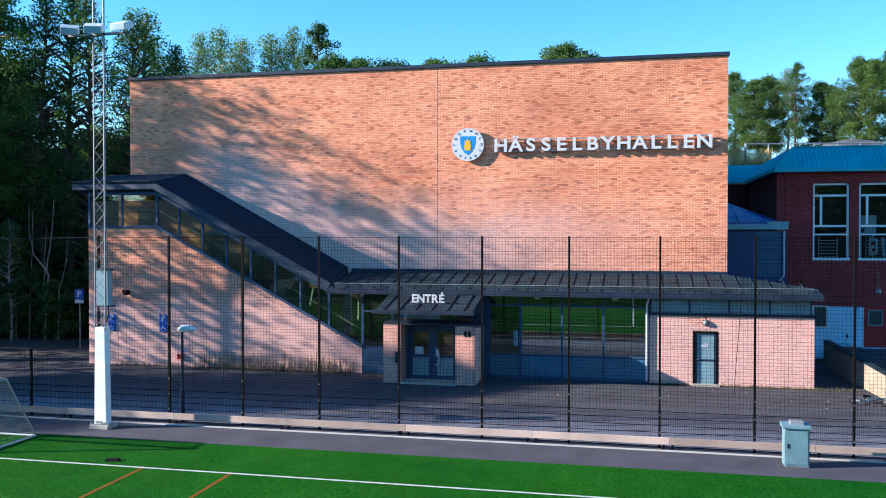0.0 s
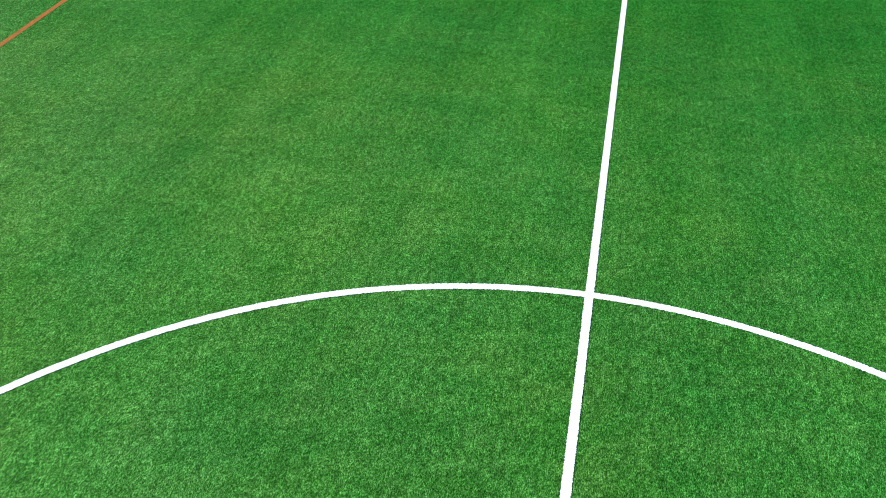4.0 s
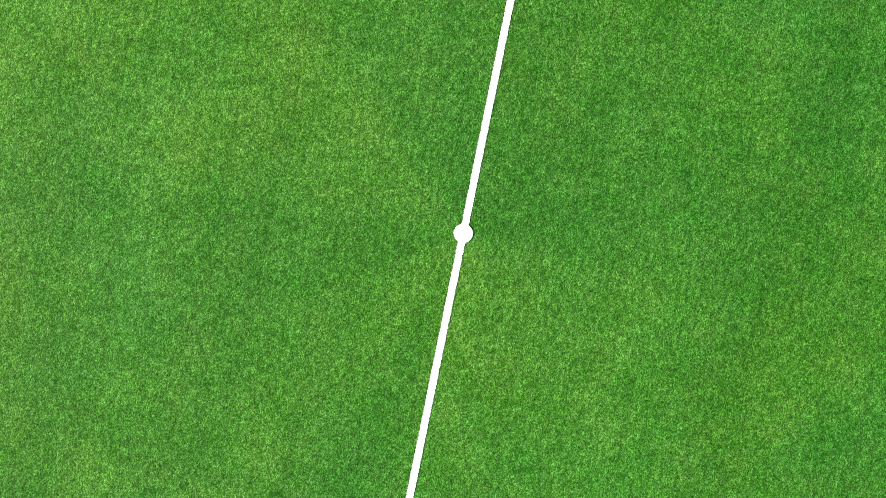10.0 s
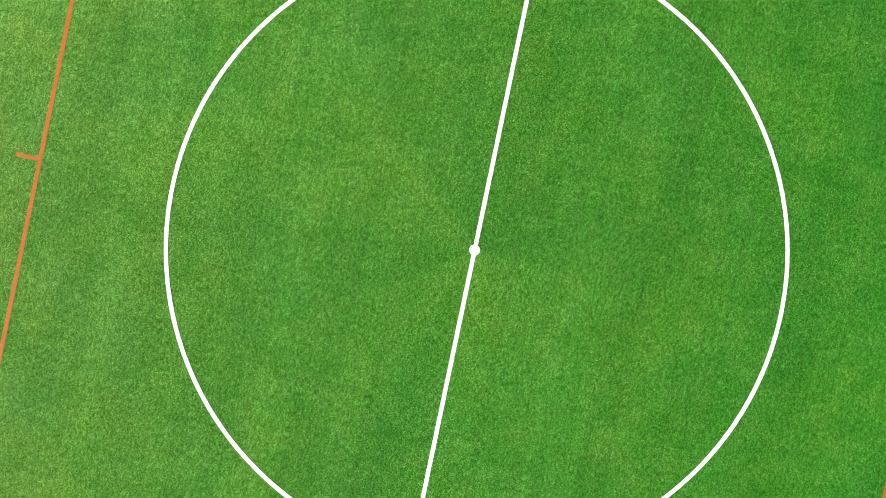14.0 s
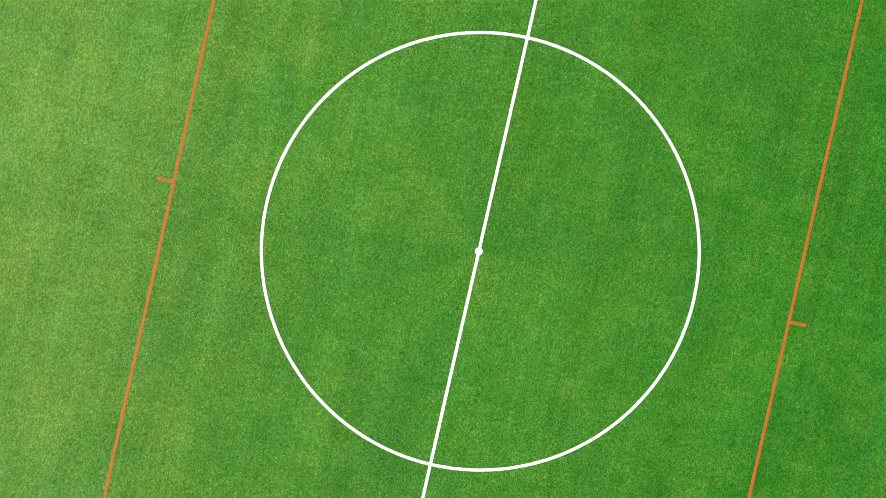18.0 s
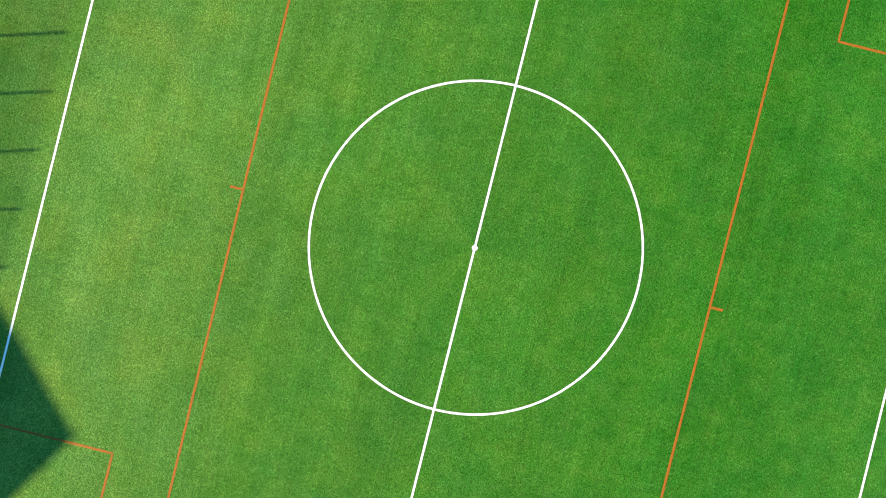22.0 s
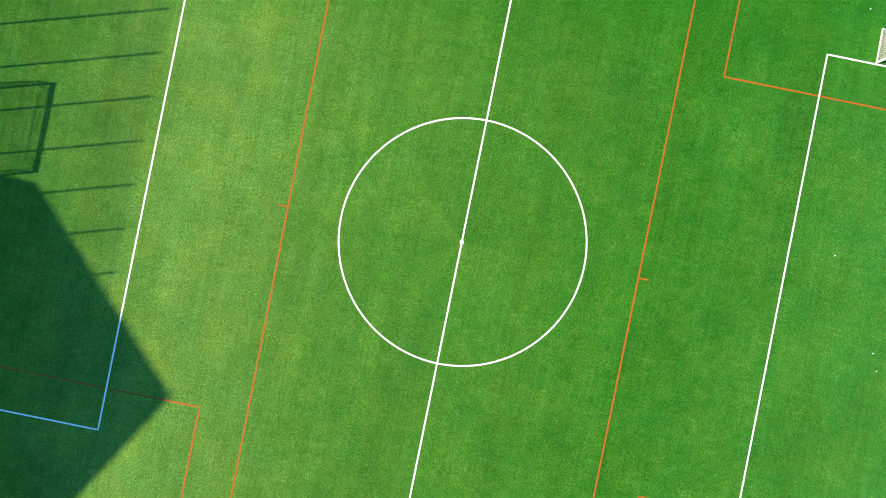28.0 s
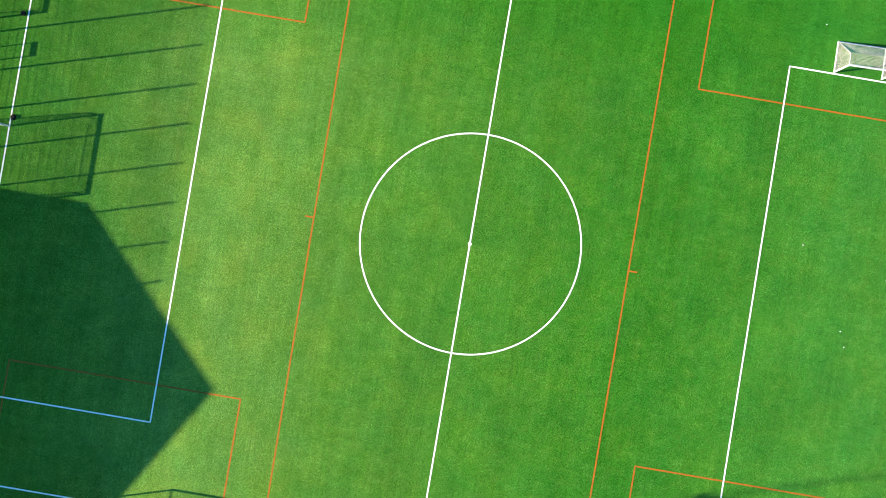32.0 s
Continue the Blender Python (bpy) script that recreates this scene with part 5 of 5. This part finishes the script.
def young_birch(x, y, points, r, fork=()):
    ob = thing("young_birch", (x, y, 0), "young birch with a pale slender leaning trunk", "tree", "young birches at the wood edge")
    r *= 0.72
    g = Geo()
    for i, (a, b) in enumerate(zip(points, points[1:])):
        g.rod((a[0], 0.1 * i, a[1]), (b[0], 0.1 * (i + 1), b[1]), r * (1 - 0.13 * i), 7, r * (1 - 0.13 * (i + 1)))
    part("trunk", g, STEM, ob, smooth=True)
    if fork:
        g = Geo()
        for i, (a, b) in enumerate(zip(fork, fork[1:])):
            g.rod((a[0], 0.05 * i, a[1]), (b[0], 0.05 * (i + 1), b[1]), r * 0.6 * (1 - 0.15 * i), 6, r * 0.6 * (1 - 0.15 * (i + 1)))
        part("limb", g, STEM, ob, smooth=True)


young_birch(-35.5, 43.4, [(0.1, -0.1), (-0.05, 2.2), (-0.25, 3.1), (-0.42, 3.8), (-0.5, 5.2), (-0.4, 7.0)], 0.07)
young_birch(-34.7, 43.6, [(0.0, -0.1), (0.02, 2.6), (-0.02, 3.6), (0.05, 5.5), (0.0, 7.5)], 0.05)
young_birch(-33.6, 43.5, [(0.1, -0.1), (-0.02, 2.1), (-0.14, 3.2), (-0.2, 4.6), (-0.1, 6.5)], 0.05)
young_birch(-33.3, 43.3, [(-0.1, -0.1), (-0.04, 2.6), (0.02, 3.8), (-0.45, 4.3), (-1.1, 4.9), (-1.5, 6.2), (-1.6, 8.0)], 0.10, [(0.02, 3.8), (0.06, 4.6), (0.2, 5.4), (0.35, 6.8), (0.4, 8.2)])
young_birch(-32.6, 43.4, [(0.0, -0.1), (0.0, 3.0), (0.14, 3.5), (0.2, 4.0), (0.3, 4.7), (0.28, 6.0)], 0.06)
# unseen trees, placed and sized for the shade they throw on wall and forecourt
for k, x, y, s in (("airy_a", -40.5, 29.5, 1.15), ("broad_a", -62, 15.0, 1.3), ("airy_b", -58, 19.0, 1.2), ("airy_b", -47, 31.0, 1.45), ("airy_b", -40.5, 32.5, 1.36), ("airy_b", -42, 18.8, 0.95), ("broad_b", -44, 22.6, 1.16), ("broad_a", -49, 20.5, 1.0), ("broad_b", -41, 25.2, 0.62), ("airy_a", -52, 35, 1.3), ("shade_tree_a", -42.2, 32.6, 1.0)):
    tree(k, x, y, -0.1, s, "trees at the car park end")

# wooded hill behind the buildings
hill = Geo()
for j in range(15):
    for i in range(49):
        hx, hy = -120 + 5 * i, 63 + 6 * j
        top = 9.0 + 4.0 / (1 + math.exp(-(hx - 2) / 4))
        hill.v.append((hx, hy, -0.2 + top * (1 - math.exp(-max(0, hy - 63) / 4.5)) + 0.5 * noise.noise((hx * 0.15, hy * 0.15, 1))))
hill.f = [(j * 49 + i, j * 49 + i + 1, (j + 1) * 49 + i + 1, (j + 1) * 49 + i) for j in range(14) for i in range(48)]
tagged(part("hill", hill, SOIL, smooth=True), "grassy wooded rise behind the hall", "hill", kind="structure")
for k, x, y, z, s in (
        ("birch_a", -44.2, 81.3, 9, 1.02), ("birch_b", -43.5, 85.6, 9, 1.26), ("birch_b", -40.3, 83.2, 9, 1.15), ("birch_b", -38.3, 86.5, 9, 1.21), ("birch_a", -35.8, 86.8, 9, 1.11), ("thin_a", -29.6, 78.9, 9, 0.90),
        ("broad_b", -27.4, 78.2, 9, 1.03), ("broad_a", -29.1, 89.7, 9, 0.97), ("broad_b", -23.6, 81.6, 9, 1.04), ("broad_b", -21.8, 81.3, 9, 1.01), ("broad_a", -21.4, 91.9, 9, 0.97), ("broad_b", -15.3, 84.6, 9, 1.08),
        ("birch_b", -8.2, 89.7, 9, 1.08), ("broad_a", -6.1, 84.7, 9, 0.94), ("broad_b", -4.0, 86.9, 9, 1.11), ("birch_b", -48.6, 80.1, 9, 1.12), ("birch_b", -50.7, 86.9, 9, 1.08),
        ("dark_a", 9.0, 82.2, 12, 0.48), ("broad_a", 10.3, 77.3, 12, 0.44), ("broad_b", 11.9, 80.4, 12, 0.59), ("birch_a", 13.1, 79.4, 12, 0.49), ("thin_a", 12.9, 74.9, 12, 0.42), ("broad_b", 16.1, 80.6, 12, 0.55),
        ("broad_a", 16.8, 78.3, 12, 0.38), ("dark_a", 17.6, 74.2, 12, 0.44), ("broad_a", 18.1, 72.4, 12, 0.46), ("dark_a", 22.6, 82.1, 12, 0.56), ("broad_a", 23.2, 76.6, 12, 0.52)):
    tree(k, x, y, z, s * 1.08, "trees on the hill")
rnd = random.Random(21)
for row_y in (-46, -58):
    for i in range(30):
        x, y = -125 + 7 * i + rnd.uniform(-1.5, 1.5), row_y - rnd.uniform(0, 8)
        tree(rnd.choice(["broad_a", "dark_a", "broad_b"]), x, y, -0.1, rnd.uniform(0.9, 1.25), "trees beyond the far touchline")

# ---- floodlight masts ----
def mast(at, label):
    ob = thing("floodlight_mast", at, label, "floodlight mast", "floodlight masts")
    part("footing", Geo().box(-0.33, 0.33, -0.28, 0.28, -0.02, 0.11), CONCRETE, ob, bevel=0.02)
    guard = Geo().box(-0.22, 0.20, -0.16, 0.12, 0.12, 3.2)
    guard.v = [(x * (0.8 if z > 1 else 1.0), y, z) for x, y, z in guard.v]
    guard = part("guard_box", guard, WHITE_PAINT, ob, "white sheet-metal guard round the mast foot", bevel=0.012)
    part("hatch", Geo().box(-0.12, 0.1, -0.215, -0.2, 0.16, 0.24), GALV, guard)
    for x in (-0.3, 0.3):
        part("anchor_bolt", Geo().rod((x, -0.22, 0.1), (x, -0.22, 0.2), 0.018, 6), GALV, ob)
    legs = [(-0.18, -0.14), (0.18, -0.14), (0.0, 0.17)]
    for x, y in legs:
        part("chord", Geo().rod((x, y, 3.1), (x, y, 16.5), 0.018, 6), MAST_STEEL, ob)
    for i in range(33):
        z = 3.2 + 0.4 * i
        g = Geo()
        for k in range(3):
            a, b = legs[k], legs[(k + 1) % 3]
            if (i + k) % 2:
                a, b = b, a
            g.rod((*a, z), (*b, z + 0.4), 0.008, 4)
        part("lattice", g, MAST_STEEL, ob)
    part("crossarm", Geo().bar((-1.0, -0.2, 12.42), (1.18, -0.2, 12.42), 0.09, 0.07), MAST_STEEL, ob)
    for x, t, u in ((-1.0, 34, 16), (-0.08, 20, 16), (0.98, -6, 10)):
        lamp = part("floodlight", Geo().extrude([(-0.31, -0.46, -0.06), (-0.31, -0.05, 0.0), (-0.31, 0.10, 0.14), (-0.31, -0.05, 0.28), (-0.31, -0.42, 0.20)], (0.62, 0, 0)), LAMP_GREY, ob, "pale box floodlight tilted towards the pitch", bevel=0.02)
        lamp.matrix_local = pose(x, -0.15, 12.55, u, 0, t) @ Matrix.Diagonal((0.88, 0.88, 0.85, 1))
        part("lamp_glass", Geo().quad((-0.28, -0.466, -0.04), (0.28, -0.466, -0.04), (0.28, -0.43, 0.18), (-0.28, -0.43, 0.18)), GREY_PANEL, lamp)
        part("bracket", Geo().box(-0.04, 0.04, -0.1, 0.04, -0.06, 0.02), GALV, lamp)
    cab = part("switch_cabinet", Geo().box(-0.36, 0.06, 0.2, 0.42, 3.86, 5.0), GREY_PANEL, ob, "grey-blue switch cabinet strapped to the mast", bevel=0.012)
    for z in (3.82, 5.0):
        part("cabinet_rail", Geo().box(-0.42, 0.14, 0.18, 0.46, z, z + 0.04), DARK_METAL, cab)
    part("cable", Geo().path([(0.0, 0.3, 3.86), (0.08, 0.2, 3.7), (0.12, 0.05, 3.45), (0.02, 0.0, 3.2)], 0.02), BLACK_STEEL, ob)
    return ob


mast((-16.5, 24.0, 0), "steel lattice floodlight mast with white guard box")
mast((-16.5, -23.4, 0), "steel lattice floodlight mast on the far side")

CABINET_STEEL = plain("cabinet_steel", (0.125, 0.225, 0.270), 0.45, 0.0, vary=0.25, coarse=3)
cab = thing("electric_cabinet", (4.2, 23.95, 0), "grey-green steel electric cabinet beside the turf", "cabinet")
part("body", Geo().box(-0.31, 0.31, -0.2, 0.22, 0.02, 1.02), CABINET_STEEL, cab, bevel=0.01)
part("lid", Geo().extrude([(-0.36, -0.26, 1.02), (-0.36, 0.27, 1.02), (-0.36, 0.27, 1.12), (-0.36, -0.26, 1.07)], (0.72, 0, 0)), CABINET_STEEL, cab, bevel=0.008)
part("door", Geo().box(-0.27, 0.27, -0.215, -0.2, 0.08, 0.98), CABINET_STEEL, cab)
part("door_handle", Geo().box(-0.24, -0.21, -0.23, -0.215, 0.5, 0.62), BLACK_STEEL, cab)
part("plinth", Geo().box(-0.29, 0.29, -0.18, 0.2, -0.02, 0.03), CONCRETE, cab)
part("vent_box", Geo().box(-0.15, 0.2, -0.05, 0.18, 1.08, 1.19), GALV, cab, bevel=0.008)

lampo = thing("lamp_post", (-14.55, 25.45, 0), "short grey lamp post with mushroom head", "street lamp")
part("pole", Geo().rod((0, 0, -0.02), (0, 0, 2.95), 0.045, 10), DARK_METAL, lampo)
part("pole_base", Geo().rod((0, 0, -0.02), (0, 0, 1.0), 0.075, 10), DARK_METAL, lampo)
head = Geo()
ring = [(0.02, 0.16), (0.16, 0.15), (0.25, 0.08), (0.27, 0.0), (0.2, -0.05), (0.02, -0.06)]
for i in range(16):
    for r, z in ring:
        head.v.append((0.17 + r * 1.15 * math.cos(i * math.pi / 8), r * math.sin(i * math.pi / 8), 3.0 + z))
n = len(ring)
head.f = [(i * n + j, ((i + 1) % 16) * n + j, ((i + 1) % 16) * n + j + 1, i * n + j + 1) for i in range(16) for j in range(n - 1)]
part("shade", head, WHITE_PAINT, lampo, "pale domed lamp head", smooth=True)

tray = thing("cable_cover", (-13.8, 20.42, 0), "small dark cover plate lying on the turf", "cover plate", turn=12)
part("plate", Geo().extrude([(-0.2, -0.08, 0.0), (0.2, -0.08, 0.0), (0.17, -0.05, 0.06), (-0.17, -0.05, 0.06)], (0, 0.16, 0)), BLACK_STEEL, tray, bevel=0.008)
stand = thing("board_stand", (-34.35, 5.97, 0), "narrow steel frame with a top board by the fence", "frame")
for y in (-0.42, 0.42):
    part("post", Geo().rod((0, y, 0), (0, y, 1.92), 0.035, 8), GALV, stand)
part("top_board", Geo().box(-0.03, 0.03, -0.45, 0.45, 1.8, 1.95), WHITE_PAINT, stand)
box2 = thing("equipment_box", (-30.2, 9.62, 0), "small dark plastic box standing on the turf", "box")
part("box", Geo().box(-0.12, 0.12, -0.12, 0.12, 0, 0.18), BLACK_STEEL, box2, bevel=0.02)
bag = thing("weight_bag", (-29.75, 3.06, 0), "small dark weight bag by the goal post", "weight")
part("bag", Geo().rod((0, 0, 0), (0, 0, 0.14), 0.2, 12, 0.13), BLACK_STEEL, bag, bevel=0.02)

# ---- small things on and before the hall ----
def parking_sign(at, label):
    ob = thing("parking_sign", at, label, "road sign", "parking signs")
    part("plate", Geo().box(-0.24, 0.24, -0.02, 0.0, 0.0, 0.46), SIGN_BLUE, ob, bevel=0.004)
    part("lower_plate", Geo().box(-0.24, 0.24, -0.02, 0.0, -0.52, -0.03), SIGN_BLUE, ob, bevel=0.004)
    c = text_mesh("letter", "P", 0.46, 0.008, LETTER_WHITE, ob)
    c.location = (0, -0.028, 0.23)
    sym = [(0.12 * math.cos(a), -0.026, -0.36 + 0.12 * math.sin(a)) for a in [radians(100 + 26 * i) for i in range(10)]]
    part("wheelchair_symbol", Geo().path(sym, 0.018, 5).path([(-0.04, -0.026, -0.12), (-0.02, -0.026, -0.27), (0.09, -0.026, -0.28), (0.13, -0.026, -0.42)], 0.02, 5), LETTER_WHITE, ob)
    ob.scale = (0.84, 1.0, 0.84)
    return ob


for x in (-24.15, -21.45):
    parking_sign((x, YF - 0.03, 2.0), "blue disabled parking sign on the brick wall")
post = thing("parking_sign_post", (-29.1, 40.5, -0.18), "blue parking sign on a grey post", "road sign")
part("pole", Geo().rod((0, 0, 0.15), (0, 0, 3.4), 0.03, 8), GALV, post)
part("plate", Geo().box(-0.26, 0.26, -0.06, -0.035, 2.85, 3.37), SIGN_BLUE, post)
c = text_mesh("letter", "P", 0.46, 0.01, LETTER_WHITE, post)
c.location = (0, -0.07, 3.1)
part("lower_plate", Geo().box(-0.26, 0.26, -0.06, -0.035, 2.62, 2.81), LETTER_WHITE, post)

wl_ = thing("wall_lamp", (-23.3, YF, 3.42), "small black floodlight fixed to the brick wall", "wall lamp")
part("housing", Geo().extrude([(-0.13, -0.34, -0.02), (-0.13, -0.1, -0.14), (-0.13, -0.04, 0.1), (-0.13, -0.3, 0.14)], (0.26, 0, 0)), BLACK_STEEL, wl_, bevel=0.012)
part("bracket", Geo().box(-0.03, 0.03, -0.1, 0.0, -0.05, 0.05), BLACK_STEEL, wl_)
dl = thing("door_lamp", (2.85, YF, 2.55), "round bulkhead lamp above the service door", "wall lamp")
part("base", Geo().rod((0, 0, 0), (0, -0.07, 0), 0.13, 16), BLACK_STEEL, dl)
part("globe", Geo().rod((0, -0.07, 0), (0, -0.13, 0), 0.115, 16, 0.08), GALV, dl, smooth=True)
part("cable_pipe", Geo().rod((0, -0.012, 0.1), (0, -0.012, 0.3), 0.012), BLACK_STEEL, dl)
box = thing("fire_box", (-20.55, YF, 0.45), "small red metal box on the brick wall", "wall box")
part("box", Geo().box(-0.16, 0.16, -0.14, 0.0, -0.12, 0.12), RED_DOOR, box, bevel=0.01)

# dry stalks and weeds along the foot of the stair wall
STALK = plain("dry_stalk", (0.10, 0.085, 0.05), 0.9, vary=0.4)
rnd = random.Random(31)
g = Geo()
for i in range(520):
    x = -19.6 + 7.6 * rnd.random()
    y, h = YF - 0.12 - 0.5 * rnd.random(), rnd.uniform(0.25, 0.95)
    g.rod((x, y, -0.03), (x + rnd.uniform(-0.08, 0.08), y + rnd.uniform(-0.05, 0.05), h), 0.008, 3, 0.003)
for i in range(500):
    x = -24.5 + 12.5 * rnd.random()
    y, h = YF - 0.06 - 0.4 * rnd.random(), rnd.uniform(0.05, 0.22)
    g.rod((x, y, -0.03), (x + rnd.uniform(-0.1, 0.1), y + rnd.uniform(-0.08, 0.08), h), 0.012, 3, 0.003)
tagged(part("weeds", g, STALK), "dry weed stalks along the foot of the brick wall", "weeds", kind="stuff")
MOSS = plain("verge_grass", (0.060, 0.056, 0.024), 0.95, vary=0.5, coarse=3, fine=20, bump=0.6, dist=0.03)
for x0, x1 in ((0.7, 2.2), (3.5, 8.6)):
    g = Geo()
    for i in range(int((x1 - x0) * 90)):
        x, y = rnd.uniform(x0, x1), YF - 0.02 - 0.35 * rnd.random() ** 2
        g.rod((x, y, -0.03), (x + rnd.uniform(-0.06, 0.06), y + rnd.uniform(-0.06, 0.03), rnd.uniform(0.03, 0.14)), 0.012, 3, 0.002)
    tagged(part("verge_grass", g, MOSS), "thin grass along the wall foot", "grass", kind="stuff")

# bicycle lying by the retaining wall
bike = thing("bicycle", (8.55, 33.3, 0.0), "bicycle lying on its side on the asphalt", "bicycle", turn=-14)
BIKE_BLUE = plain("bike_paint", (0.012, 0.06, 0.10), 0.35, vary=0.1, bump=0)
for x in (-0.52, 0.52):
    ring = [(x + 0.33 * math.cos(a), 0.33 * math.sin(a), 0.06 + 0.08 * math.sin(a)) for a in [i * math.pi / 12 for i in range(25)]]
    wheel = part("wheel", Geo().path(ring, 0.02, 6), BLACK_STEEL, bike)
    part("rim", Geo().path([(x + (p[0] - x) * 0.93, p[1] * 0.93, p[2]) for p in ring], 0.01, 5), GALV, wheel)
    g = Geo()
    for i in range(12):
        a = i * math.pi / 6
        g.rod((x, 0, 0.06), (x + 0.31 * math.cos(a), 0.31 * math.sin(a), 0.06 + 0.075 * math.sin(a)), 0.003, 3)
    part("spokes", g, GALV, wheel)
part("frame", Geo().path([(-0.52, 0, 0.08), (-0.15, 0.06, 0.1), (0.32, 0.42, 0.16), (-0.28, 0.40, 0.16), (-0.15, 0.06, 0.1)], 0.018, 6).path([(0.32, 0.42, 0.16), (0.52, 0, 0.08)], 0.016, 6).path([(-0.28, 0.4, 0.16), (-0.52, 0, 0.08)], 0.012, 6), BIKE_BLUE, bike)
part("handlebar", Geo().path([(0.28, 0.56, 0.02), (0.34, 0.58, 0.2), (0.28, 0.56, 0.44)], 0.014, 6), GALV, bike)
part("saddle", Geo().extrude([(-0.42, 0.46, 0.12), (-0.16, 0.5, 0.15), (-0.16, 0.5, 0.2), (-0.42, 0.46, 0.24)], (0, 0.06, 0)), BLACK_STEEL, bike, bevel=0.01)

# loose cord hanging down the tall fence
cable = thing("hanging_cord", (3.06, 25.06, 0), "thin black cord hanging down the fence mesh", "cord")
part("cord", Geo().path([(0.0, 0.0, 6.04), (-0.05, 0.012, 5.3), (-0.11, 0.0, 4.5), (-0.2, 0.012, 3.2), (-0.3, 0.0, 1.85), (-0.29, 0.01, 1.6)], 0.008, 5), BLACK_STEEL, cable)
# white paper scraps lying on the turf
for x, y, r in ((19.91, 17.44, 0.075), (20.73, 3.45, 0.07), (23.95, -1.53, 0.08), (24.33, -2.48, 0.07), (26.24, 2.11, 0.05)):
    r *= 0.6
    scrap = Geo().extrude([(x + r * math.cos(k) * (1.0 + 0.35 * math.sin(3 * k + x)), y + r * math.sin(k) * (0.8 + 0.3 * math.cos(2 * k + y)), 0.006 + 0.01 * (k > 3)) for k in (0.2, 1.1, 2.3, 3.4, 4.4, 5.5)], (0, 0, 0.008))
    tagged(part("paper_scrap", scrap, KERB), "crumpled white paper scrap lying on the turf", "litter", "paper scraps on the turf")

# litter and fallen leaves on the asphalt
LITTER = plain("litter", (0.42, 0.40, 0.34), 0.9, vary=0.4, island=0.5)
rnd = random.Random(61)
g = Geo()
for i in range(260):
    x, y, a, q = rnd.uniform(-26, 9), 25.6 + 10.2 * rnd.random(), rnd.uniform(0, 3.1), rnd.uniform(0.012, 0.035)
    u, v = Vector((math.cos(a), math.sin(a), 0.15)) * q, Vector((-math.sin(a), math.cos(a), 0.1)) * q * 0.7
    c = Vector((x, y, 0.002))
    g.quad(c - u - v, c + u - v, c + u + v, c - u + v)
tagged(part("litter", g, LITTER), "scattered leaves and paper scraps on the asphalt", "litter", kind="stuff")

# single bricks that stand nearest the path: porch pillars and the end of the door block
fulls = [mesh_of("brick", Geo().box(0, 0.239, -0.009, 0.02, 0, 0.069), m, bevel=0) for m in (SINGLE_BRICK, PILLAR_BRICK)]
halves = [mesh_of("brick", Geo().box(0, 0.114, -0.009, 0.02, 0, 0.069), m, bevel=0) for m in (SINGLE_BRICK, PILLAR_BRICK)]
pillars = [o for o in porch.children if o.name.split(".")[0] == "pillar"]
block = [o for o in hall.children if o.name.startswith("door_block_wall")][0]
rnd = random.Random(41)
for owner, x0, k, y, rows_ in ((pillars[0], -10.15, 3, 33.9, 30), (pillars[1], -7.08, 3, 33.9, 30), (block, 0.66, 6, YF, 35)):
    full, half = fulls[owner in pillars], halves[owner in pillars]
    for r in range(rows_):
        x, end = x0, x0 + 0.25 * k
        if r % 2:
            b = new("brick", half)
            b.parent, b.location = owner, (x, y + rnd.uniform(-0.003, 0.003), 0.005 + 0.08 * r)
            x += 0.125
        while x < end - 0.1:
            whole = x + 0.25 < end + 0.01
            b = new("brick", full if whole else half)
            b.parent, b.location = owner, (x, y + rnd.uniform(-0.003, 0.003), 0.005 + 0.08 * r)
            x += 0.25 if whole else 0.125

# things on the hill beside the teal roof
rail = thing("hill_railing", (8.0, 66.0, 11.6), "thin pale railing along the rocky rise", "railing")
for i in range(8):
    part("post", Geo().rod((1.6 * i, 0.2 * i, -0.6), (1.6 * i, 0.2 * i, 1.2), 0.05 if i else 0.1, 6), GALV, rail)
part("top_rail", Geo().rod((0, 0, 1.15), (11.2, 1.4, 1.15), 0.04, 6), GALV, rail)
ROCK = plain("rock", (0.085, 0.09, 0.10), 0.9, vary=0.4, coarse=0.8, fine=10, bump=0.6, dist=0.1)
for bx, by, bz, sx, sz in ((8.8, 65.5, 10.6, 2.2, 0.7), (15.8, 68.5, 12.4, 2.4, 0.75), (12.4, 66.5, 11.4, 1.8, 0.6)):
    bm = bmesh.new()
    bmesh.ops.create_icosphere(bm, subdivisions=3, radius=1.0)
    for v in bm.verts:
        k = 1 + 0.25 * noise.noise(v.co * 1.6 + Vector((bx, by, 0)))
        v.co = Vector((v.co.x * sx * k, v.co.y * 1.6 * k, v.co.z * sz * k))
    me = bpy.data.meshes.new("boulder")
    bm.to_mesh(me)
    bm.free()
    me.materials.append(ROCK)
    ob = new("boulder", me)
    ob.location = (bx, by, bz)
    tagged(ob, "grey rounded rock outcrop on the rise", "rock", "rocks on the hill")
STRAW = plain("straw_grass", (0.56, 0.38, 0.14), 0.95, vary=0.4)
g = Geo()
rnd = random.Random(51)
for i in range(1500):
    x, y = rnd.uniform(6.5, 9.5), rnd.uniform(63.8, 66.5)
    g.rod((x, y, 4.0), (x + rnd.uniform(-0.2, 0.2), y, 11.2 + rnd.uniform(0.2, 1.1)), 0.02, 3, 0.004)
tagged(part("straw_grass", g, STRAW), "tall dry yellow grass on the rise", "grass", kind="stuff")
